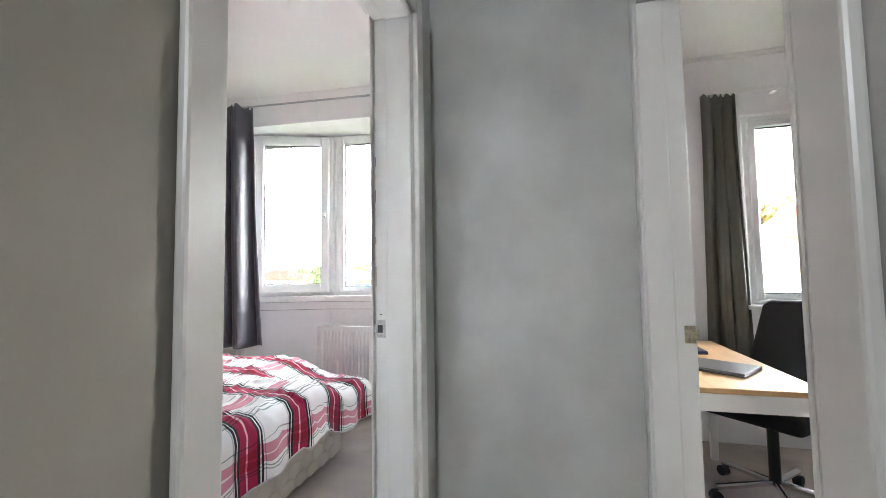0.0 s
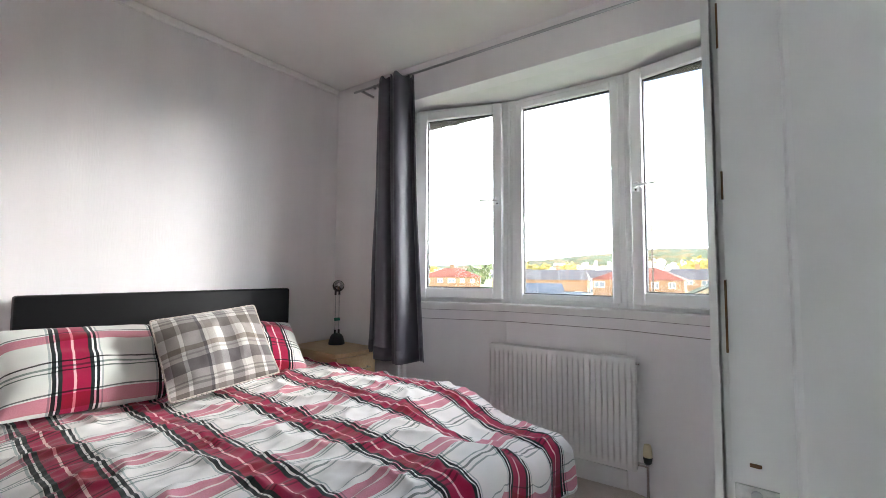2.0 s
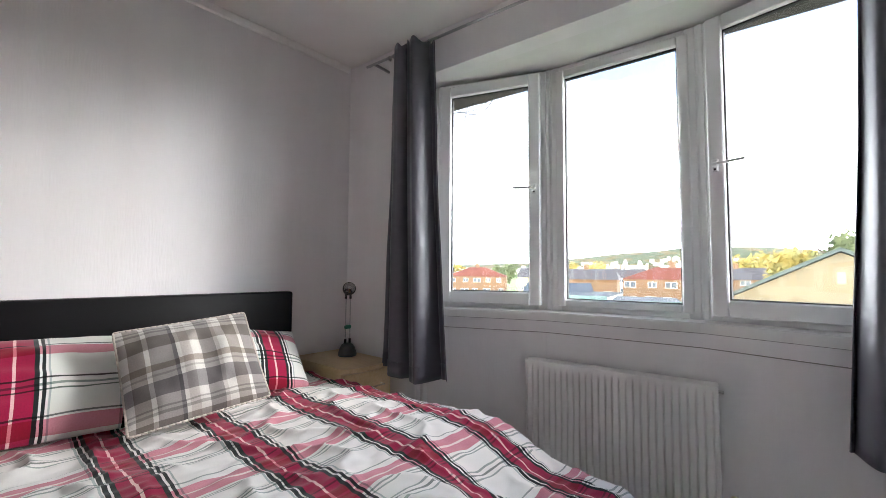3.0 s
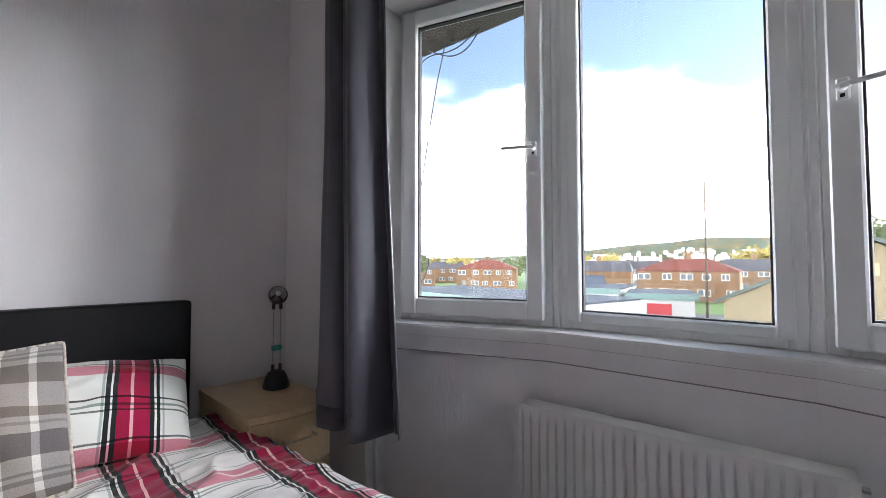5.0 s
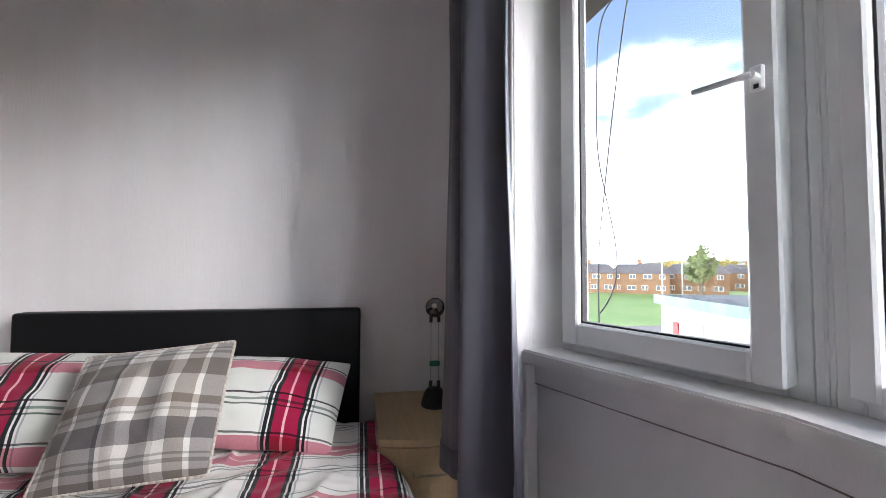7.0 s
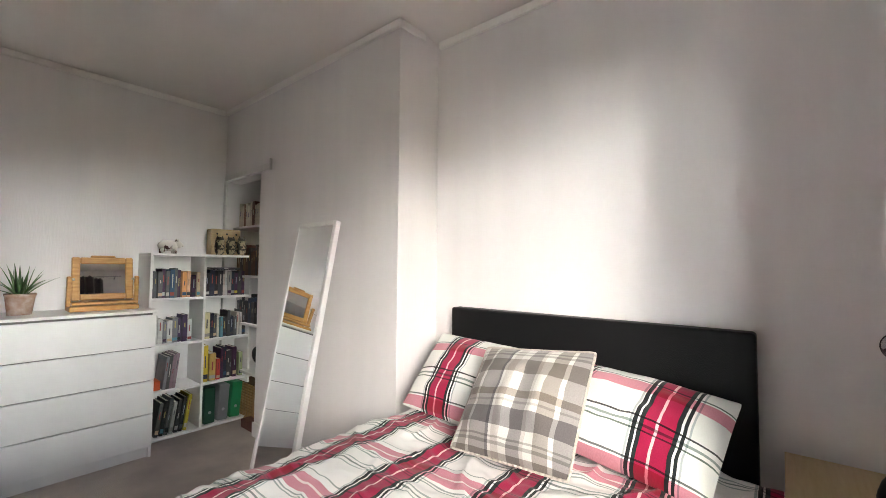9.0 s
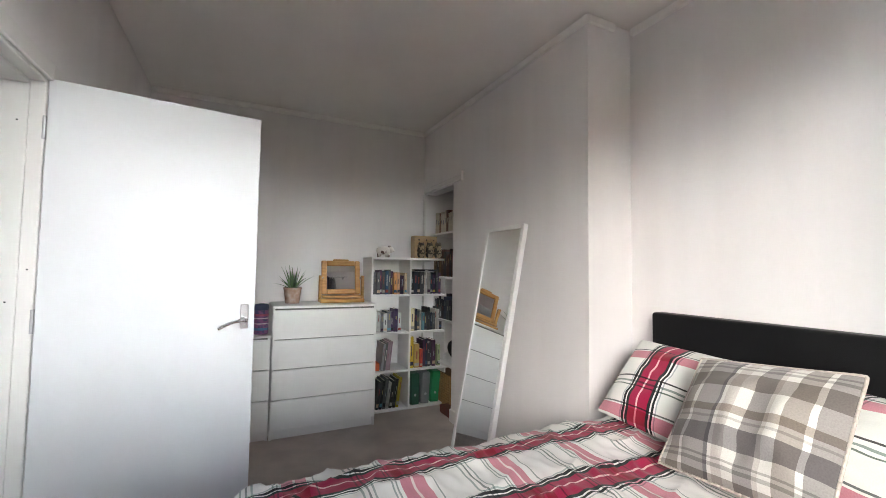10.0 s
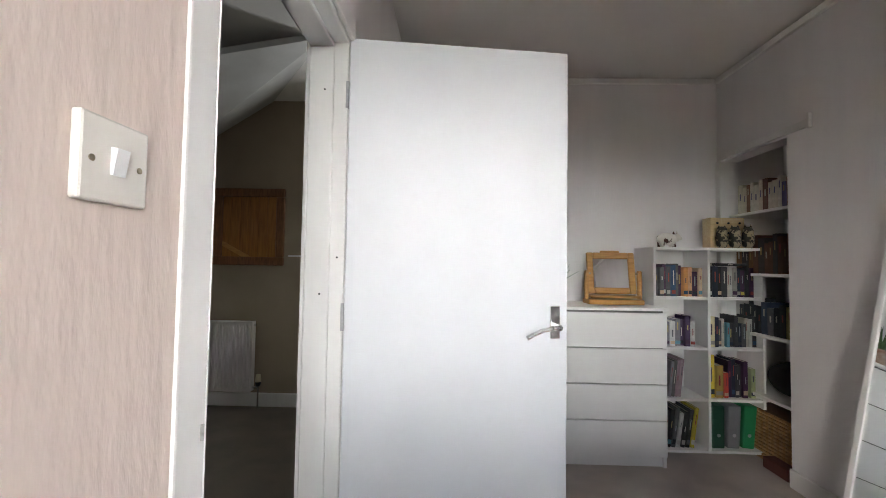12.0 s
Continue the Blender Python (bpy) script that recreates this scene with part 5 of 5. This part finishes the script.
ch = thing("office_chair", "black fabric swivel office chair at the desk", "office chair", pose(1.17, 2.93, 0, 0, 0, -48))
FAB = mat("black_fabric", (0.014, 0.014, 0.017), 0.85, bump=0.3, bump_scale=300)
bm = bmesh.new()
box(bm, -0.24, 0.24, -0.26, 0.22, 0.44, 0.53, bevel=0.035, seg=4)
part("seat", bm, FAB, ch, smooth=True)
bm = bmesh.new()
box(bm, -0.225, 0.225, 0.20, 0.28, 0.54, 1.02, bevel=0.035, seg=6)
for v in bm.verts:
    k = (v.co.z - 0.54) / 0.48
    v.co.x *= 1.0 - 0.5 * max(0, k) ** 4
    v.co.y += 0.10 * k * k - 0.06 * (1 - (v.co.x / 0.23) ** 2) * 0.6
part("backrest", bm, FAB, ch, smooth=True)
part("back_bar", quick((-0.03, 0.03, 0.22, 0.30, 0.40, 0.75), bevel=0.008), BLACKP, ch)
for x in (-0.27, 0.27):
    bm = bmesh.new()
    pts = [(x * 0.85, 0.0, 0.45), (x, 0.02, 0.52), (x, 0.03, 0.66), (x, -0.14, 0.68), (x, -0.16, 0.60)]
    for a, b in zip(pts, pts[1:]):
        tube(bm, a, b, 0.017, 10)
    part("armrest", bm, BLACKP, ch, smooth=True)
bm = bmesh.new()
tube(bm, (0, 0, 0.09), (0, 0, 0.45), 0.026, 14)
part("gas_lift", bm, BLACKP, ch)
for k in range(5):
    an = k * 2 * math.pi / 5 + 0.4
    e = (0.30 * math.cos(an), 0.30 * math.sin(an), 0.075)
    bm = bmesh.new()
    tube(bm, (0, 0, 0.10), e, 0.016, 10)
    part("base_arm", bm, CHROME, ch, "chrome base arm")
    bm = bmesh.new()
    tube(bm, (e[0] - 0.02 * math.sin(an), e[1] + 0.02 * math.cos(an), 0.028), (e[0] + 0.02 * math.sin(an), e[1] - 0.02 * math.cos(an), 0.028), 0.028, 14)
    part("castor", bm, BLACKP, ch)

# ---- outside ----
GZ = FLOOR_G
GRASS = mat("grass", (0.10, 0.20, 0.03), 0.95, color2=(0.16, 0.24, 0.05), scale=0.08, bump=0.4, bump_scale=3)
ASPH = mat("yard", (0.14, 0.135, 0.125), 0.9, var=0.25, scale=0.3)
bm = bmesh.new()
prism(bm, [(-2500, -600), (2500, -600), (2500, 3200), (-2500, 3200)], GZ - 1, GZ)
solid("ground", bm, GRASS, "green grass and open ground around the flat", "ground", kind="structure")
solid("yard", quick((-40, 40, 8, 62, GZ - 0.5, GZ + 0.02)), ASPH, "grey tarmac yard below the window", "yard", kind="structure")
BRICKW = mat("orange_brick", (0.19, 0.105, 0.052), 0.9, var=0.25, scale=0.8)
CREAMW = mat("cream_render", (0.55, 0.46, 0.27), 0.9, var=0.12, scale=0.5)
WHITEW = mat("white_render", (0.55, 0.525, 0.47), 0.85, var=0.12, scale=0.4)
REDT = mat("red_roof_tile", (0.22, 0.068, 0.042), 0.85, var=0.25, scale=1.2, bump=0.5, bump_scale=8)
GREYT = mat("grey_roof_tile", (0.11, 0.10, 0.10), 0.85, var=0.25, scale=1.2, bump=0.5, bump_scale=8)
GREENT = mat("green_roof_felt", (0.07, 0.085, 0.07), 0.85, var=0.2, scale=0.8)
FARGLASS = mat("far_glass", (0.10, 0.12, 0.14), 0.1)


def house(x, y, rot, w, d, eave, ridge, wall, roof, label, hip=2.6, nwin=4, storeys=2, chim=True, base=GZ):
    """A house with its front towards local -y, standing on the ground."""
    h = thing("house", label, "house", pose(x, y, base, 0, 0, rot))
    part("wall", boxes((-w / 2, w / 2, 0, d, 0, eave)), wall, h)
    o = 0.35
    bm = bmesh.new()
    lo = [bm.verts.new(p) for p in ((-w / 2 - o, -o, eave), (w / 2 + o, -o, eave), (w / 2 + o, d + o, eave), (-w / 2 - o, d + o, eave))]
    hi = [bm.verts.new(p) for p in ((-w / 2 + hip, d / 2, ridge), (w / 2 - hip, d / 2, ridge))]
    for q in ((lo[0], lo[1], hi[1], hi[0]), (lo[2], lo[3], hi[0], hi[1]), (lo[1], lo[2], hi[1]), (lo[3], lo[0], hi[0]), (lo[3], lo[2], lo[1], lo[0])):
        bm.faces.new(q)
    rf = part("roof", bm, roof, h)
    if chim:
        part("chimney", boxes((-0.5, 0.5, d / 2 - 0.3, d / 2 + 0.3, ridge - 0.8, ridge + 1.1)), wall, rf)
    for s in range(storeys):
        for i in range(nwin):
            cx = -w / 2 + w * (i + 0.5) / nwin
            zc = 1.5 + 2.6 * s
            if zc > eave - 0.6:
                continue
            wd = (0.55, 1.0, 0.7, 0.95, 0.6)[(i + s) % 5]
            cx += (0.3, -0.25, 0.1, 0.35, -0.3)[(2 * i + s) % 5]
            wi = part("window", boxes((cx - wd, cx + wd, -0.05, 0.0, zc - 0.58, zc + 0.52)), WHITEW, h, "white framed window")
            for k in (-1, 1):
                part("pane", boxes((cx + (k - 1) * wd / 2 + 0.1, cx + (k + 1) * wd / 2 - 0.1, -0.07, -0.05, zc - 0.48, zc + 0.42)), FARGLASS, wi)
    return h


def at(az, dist, x0=-1.04, y0=2.42):
    return (x0 - math.sin(radians(az)) * dist, y0 + math.cos(radians(az)) * dist)


house(*at(12.0, 80), 4, 15, 8.5, 5.0, 7.2, BRICKW, REDT, "brick semi-detached house with red hipped roof", hip=4.6, nwin=5)
house(*at(36.5, 104), 30, 15, 8, 5.0, 7.4, BRICKW, REDT, "brick house with red hipped roof beyond the green", hip=5.6, nwin=5)
house(*at(22.0, 98), 14, 14, 8, 4.6, 7.0, BRICKW, GREYT, "brown house with a grey roof", hip=0.6, nwin=4)
house(*at(28.0, 125), 20, 12, 8, 4.6, 7.4, CREAMW, GREYT, "cream house with a grey roof", hip=0.3, nwin=4)
for az, dd, lb in ((47, 112, "brown terraced house with a grey roof"), (53, 108, "brown terraced house with a grey roof"), (59, 108, "brown terraced house with a grey roof"), (42, 135, "brown terraced house with a grey roof")):
    house(*at(az, dd), az - 4, 13, 8, 4.8, 7.2, BRICKW, GREYT, lb, hip=1.8, nwin=4)
house(*at(5.5, 110), 0, 14, 9, 4.8, 7.4, BRICKW, GREYT, "brown house behind the gable building", hip=1.5)
house(*at(17, 120), 8, 10, 8, 4.8, 7.2, WHITEW, GREYT, "white house with a grey roof", hip=0.4)
house(21.7, 31.9, -12, 15, 9, 8.1, 11.8, CREAMW, mat("orange_roof_tile", (0.45, 0.13, 0.06), 0.85, var=0.2, scale=1.2), "yellow rendered house with an orange hipped roof", hip=4.2, nwin=5, storeys=3)

house(*at(25.5, 60), 22, 10, 7, 2.4, 4.6, WHITEW, mat("blue_metal_roof", (0.10, 0.115, 0.135), 0.8, var=0.25, scale=0.6, spec=0.15), "low workshop hall with a blue metal roof", hip=0.4, nwin=3, storeys=1, chim=False)


def car(x, y, rot, paint, label):
    c = thing("car", label, "car", pose(x, y, GZ + 0.02, 0, 0, rot))
    side = [(-2.0, 0.35), (-2.0, 0.80), (-1.85, 0.92), (-1.15, 1.0), (-0.6, 1.42), (0.75, 1.45), (1.45, 1.02), (1.95, 0.92), (2.05, 0.6), (2.02, 0.35)]
    bm = bmesh.new()
    a = [bm.verts.new((px, -0.82 + 0.12 * max(0, pz - 0.95), pz)) for px, pz in side]
    b = [bm.verts.new((px, 0.82 - 0.12 * max(0, pz - 0.95), pz)) for px, pz in side]
    bm.faces.new(a[::-1]), bm.faces.new(b)
    for i in range(len(side)):
        bm.faces.new((a[i], a[(i + 1) % len(side)], b[(i + 1) % len(side)], b[i]))
    bmesh.ops.recalc_face_normals(bm, faces=bm.faces)
    bmesh.ops.bevel(bm, geom=list(bm.edges), offset=0.05, segments=2, affect="EDGES")
    part("body", bm, paint, c, smooth=True)
    for s in (-1, 1):
        bm = bmesh.new()
        prism(bm, [(-1.0, 1.04), (-0.56, 1.36), (0.7, 1.38), (1.2, 1.04)], 0, 0.03)
        bmesh.ops.transform(bm, matrix=pose(0, s * 0.80, 0, 90, 0, 0), verts=bm.verts)
        part("side_window", bm, FARGLASS, c, "dark side windows")
        for px in (-1.25, 1.3):
            bm = bmesh.new()
            tube(bm, (px, s * 0.66, 0.31), (px, s * 0.85, 0.31), 0.31, 18)
            wh = part("wheel", bm, BLACKP, c, "black tyre")
            bm = bmesh.new()
            tube(bm, (px, s * 0.845, 0.31), (px, s * 0.86, 0.31), 0.19, 14)
            part("rim", bm, STEEL, wh, "steel rim")
    return c


car(-8.9, 36.6, 12, mat("blue_car_paint", (0.02, 0.09, 0.26), 0.3), "bright blue car parked beside the garage")

# gable building close by
gb = thing("gable_building", "cream gable-ended building with dark green roof", "building", pose(0.9, 30.0, GZ))
bm = bmesh.new()
prof = [(-5.9, 0), (5.9, 0), (5.9, 4.1), (0, 7.25), (-5.9, 4.1)]
f0, f1 = [bm.verts.new((x, 0, z)) for x, z in prof], [bm.verts.new((x, 16, z)) for x, z in prof]
bm.faces.new(f0), bm.faces.new(f1[::-1])
for i in range(5):
    bm.faces.new((f0[i], f0[(i + 1) % 5], f1[(i + 1) % 5], f1[i]))
part("wall", bm, mat("yellow_render", (0.19, 0.15, 0.085), 0.9, var=0.2, scale=0.5), gb)
for s in (-1, 1):
    bm = bmesh.new()
    vs = [bm.verts.new(p) for p in ((0, -0.3, 7.3), (s * 6.3, -0.3, 3.95), (s * 6.3, 16.3, 3.95), (0, 16.3, 7.3), (0, -0.3, 7.5), (s * 6.3, -0.3, 4.15), (s * 6.3, 16.3, 4.15), (0, 16.3, 7.5))]
    for q in ((0, 1, 2, 3), (7, 6, 5, 4), (0, 4, 5, 1), (1, 5, 6, 2), (2, 6, 7, 3), (3, 7, 4, 0)):
        bm.faces.new([vs[i] for i in q])
    part("roof", bm, GREENT, gb, "dark green roof slope")
part("vent", boxes((-0.17, 0.17, -0.04, 0, 5.65, 6.25)), mat("pale_vent", (0.36, 0.28, 0.16), 0.8), gb)


def shed(p, q, depth, h, label, bays, roofm):
    p, q = Vector((*p, GZ)), Vector((*q, GZ))
    w = (q - p).length
    m = Matrix.Translation(p) @ Matrix.Rotation(math.atan2((q - p).y, (q - p).x), 4, "Z")
    s = thing("shed", label, "shed", m)
    part("wall", boxes((0, w, 0, depth, 0, h)), WHITEW, s)
    part("roof", boxes((-0.3, w + 0.3, -0.3, depth + 0.3, h, h + 0.12)), roofm, s, "pale blue grey flat roof")
    part("fascia", boxes((-0.34, w + 0.34, -0.36, -0.3, h - 0.5, h + 0.14)), mat("green_fascia", (0.13, 0.20, 0.17), 0.6, var=0.1), s, "pale green fascia")
    for x, x2, z, z2, m_, lb in bays:
        part("panel", boxes((x * w, x2 * w, -0.06, 0, z, z2)), m_, s, lb)
    return s


ROOFP = mat("pale_flat_roof", (0.060, 0.072, 0.085), 0.95, color2=(0.10, 0.112, 0.125), scale=0.35, spec=0.1)
REDD = mat("red_door_paint", (0.42, 0.03, 0.03), 0.5)
GREYD = mat("grey_shutter", (0.28, 0.27, 0.24), 0.6)
shed((-27, 24), (-10.5, 20.0), 7, 4.15, "long white flat-roofed workshop in the yard", [(0.1, 0.14, 0, 2.6, REDD, "red door"), (0.22, 0.3, 1.2, 2.8, GREYD, "boarded window"), (0.45, 0.52, 1.2, 2.8, GREYD, "boarded window"),
     (0.74, 0.765, 1.6, 2.4, mat("yellow_sign", (0.6, 0.5, 0.05), 0.5), "yellow sign"), (0.82, 0.86, 1.9, 2.3, REDD, "red sign")], ROOFP)
shed(at(18.2, 47), at(11.0, 47), 8, 3.1, "white flat-roofed garage with a red door", [(0.28, 0.66, 0, 2.2, REDD, "red garage door")], ROOFP)
shed(at(28, 52), at(19.5, 50), 12, 3.3, "low white outbuilding with a flat roof", [(0.2, 0.3, 0.8, 2.0, GREYD, "small window")], ROOFP)


def tree(x, y, h, r, col, label, seed=0, dense=1600, base=GZ):
    t = thing("tree", label, "tree", pose(x, y, base))
    rnd = random.Random(seed)
    bm = bmesh.new()
    cyl(bm, h * 0.03, h * 0.012, 0, h * 0.7, 8)
    for k in range(7):
        an = rnd.uniform(0, 6.28)
        z = h * rnd.uniform(0.3, 0.6)
        tube(bm, (0, 0, z), (r * 0.7 * math.cos(an), r * 0.7 * math.sin(an), z + h * 0.2), h * 0.008, 6)
    part("trunk", bm, mat("bark", (0.09, 0.065, 0.045), 0.95), t)
    vs, fs = [], []
    lumps = [(rnd.uniform(-0.55, 0.55) * r, rnd.uniform(-0.55, 0.55) * r, h * rnd.uniform(0.35, 0.82), r * rnd.uniform(0.32, 0.55)) for _ in range(12)]
    for k in range(dense):
        lx, ly, lz, lr = rnd.choice(lumps)
        d = Vector((rnd.gauss(0, 1), rnd.gauss(0, 1), rnd.gauss(0, 0.8))).normalized() * lr * rnd.uniform(0.3, 1.05)
        c = Vector((lx, ly, lz)) + d
        s = min(0.55, r * rnd.uniform(0.05, 0.10))
        u = Vector((rnd.gauss(0, 1), rnd.gauss(0, 1), rnd.gauss(0, 1))).normalized() * s
        w = u.orthogonal().normalized() * s
        n0 = len(vs)
        vs += [c - u - w * 0.4, c + u - w * 0.6, c + u * 0.6 + w, c - u * 0.7 + w * 0.8]
        fs.append((n0, n0 + 1, n0 + 2, n0 + 3))
    me = bpy.data.meshes.new("crown")
    me.from_pydata(vs, [], fs)
    me.materials.append(col)
    cr = new("crown", me)
    cr.parent = t
    cr["kind"] = "stuff"
    return t


FOL = mat("green_leaves", (0.10, 0.13, 0.055), 0.8, color2=(0.16, 0.17, 0.07), scale=0.6)
AUT = mat("autumn_leaves", (0.34, 0.24, 0.05), 0.8, color2=(0.2, 0.2, 0.06), scale=0.6)
tree(*at(46.3, 92), 12.5, 3.6, FOL, "tall dark green pine with an uneven crown", 9, 1700)
for k, (az, dd, h, r, c) in enumerate(((49.5, 120, 8.5, 4, AUT), (40.5, 140, 9, 5, AUT), (24.5, 150, 10, 6, AUT), (20, 135, 9.5, 5, AUT), (5.0, 130, 10.5, 7, AUT), (1.5, 140, 11, 8, AUT), (33, 160, 10, 6, FOL), (44, 150, 9, 5, AUT), (-4.5, 52, 11.0, 3.5, FOL), (-1, 62, 9.5, 4, AUT))):
    tree(*at(az, dd), h, r, c, "autumn tree among the houses" if c is AUT else "green tree among the houses", 30 + k)
tree(27.0, 62.0, 18, 7, AUT, "broad yellow green tree behind the house", 77, 2200)
tree(18.5, 60.0, 17, 6, FOL, "broad green tree behind the house", 78, 2200)

POLEWOOD = mat("pole_wood", (0.085, 0.06, 0.042), 0.9, var=0.3, scale=3)
for az, dd, h in ((9.8, 42, 13.4), (50.3, 66, 10.2), (48.2, 72, 9.6)):
    lp = thing("street_lamp" if dd > 50 else "utility_pole", "slim grey lamp post beside the green" if dd > 50 else "wooden utility pole in the yard", "street lamp" if dd > 50 else "utility pole", pose(*at(az, dd), GZ))
    bm = bmesh.new()
    cyl(bm, 0.11, 0.06, 0, h, 10)
    part("post", bm, GREYD if dd > 50 else POLEWOOD, lp)
    part("head" if dd > 50 else "crossbar", boxes((-0.6, 0.1, -0.08, 0.08, h - 0.05, h + 0.08)), GREYD, lp)

# hill with small white houses
def hill_h(x):
    az = math.degrees(math.atan2(-x, 1150))
    return 30 + 42 * math.exp(-((az - 9) / 17) ** 2) + 9 * noise.noise(Vector((x * 0.008, 2, 0)))


hm = grid_mesh("hill", 90, 12, lambda a, b: (-1500 + 2600 * a, 1000 + 400 * b, GZ - 1 + (hill_h(-1500 + 2600 * a) + 3) * math.sin(math.pi * min(0.5, 0.5 * b * 1.6 + 0.001))
               + 2.5 * noise.noise(Vector((a * 60, b * 9, 0))) * b), mat("hill_cover", (0.085, 0.10, 0.05), 0.95, color2=(0.16, 0.12, 0.05), scale=0.03, hard=True))
tagged(new("hill", hm), "low wooded hill in the distance", "hill", kind="structure")
bm = bmesh.new()
rnd = random.Random(9)
for k in range(640):
    az = rnd.uniform(-8, 44)
    y = rnd.uniform(760, 1000)
    x = -math.tan(radians(az)) * y
    zb = GZ + (0.62 * hill_h(x * 1150 / y) + 3) * max(0, (y - 740) / 300) * rnd.uniform(0.75, 1.0)
    w, h = rnd.uniform(1.5, 3.6), rnd.uniform(1.8, 3.4)
    prism(bm, [(x - w, y), (x + w, y), (x + w, y + 7), (x - w, y + 7)], zb - 5, zb + h)
far = solid("far_houses", bm, WHITEW, "many small white houses on the far slope", "houses", kind="stuff")

# cables hanging outside the bay
cab = thing("cable", "thin black cables hanging outside the window", "cable", BAY)
for pts in ([(0.74, 0.46, 2.46), (0.735, 0.46, 2.42), (0.69, 0.46, 2.28), (0.65, 0.46, 2.1), (0.60, 0.46, 1.85), (0.555, 0.46, 1.6), (0.52, 0.46, 1.42), (0.51, 0.46, 1.1), (0.53, 0.46, 0.85)],
            [(0.93, 0.47, 2.465), (0.86, 0.47, 2.41), (0.74, 0.47, 2.40), (0.60, 0.47, 2.43), (0.52, 0.47, 2.36), (0.50, 0.47, 2.08), (0.50, 0.47, 1.8), (0.56, 0.47, 1.6), (0.63, 0.47, 1.36), (0.60, 0.47, 1.2), (0.51, 0.47, 1.12)],
            [(0.95, 0.475, 2.465), (0.90, 0.475, 2.39), (0.80, 0.475, 2.365), (0.70, 0.475, 2.40), (0.62, 0.475, 2.455)], [(0.97, 0.465, 2.46), (0.88, 0.465, 2.43), (0.80, 0.465, 2.44), (0.76, 0.465, 2.465)]):
    cu = bpy.data.curves.new("wire", "CURVE")
    cu.dimensions, cu.bevel_depth, cu.bevel_resolution = "3D", 0.0032, 1
    sp_ = cu.splines.new("NURBS")
    sp_.points.add(len(pts) - 1)
    for q, p in zip(sp_.points, pts):
        q.co = (*p, 1)
    sp_.use_endpoint_u, sp_.order_u = True, 3
    cu.materials.append(BLACKP)
    w_ = new("wire", cu)
    w_.parent = cab
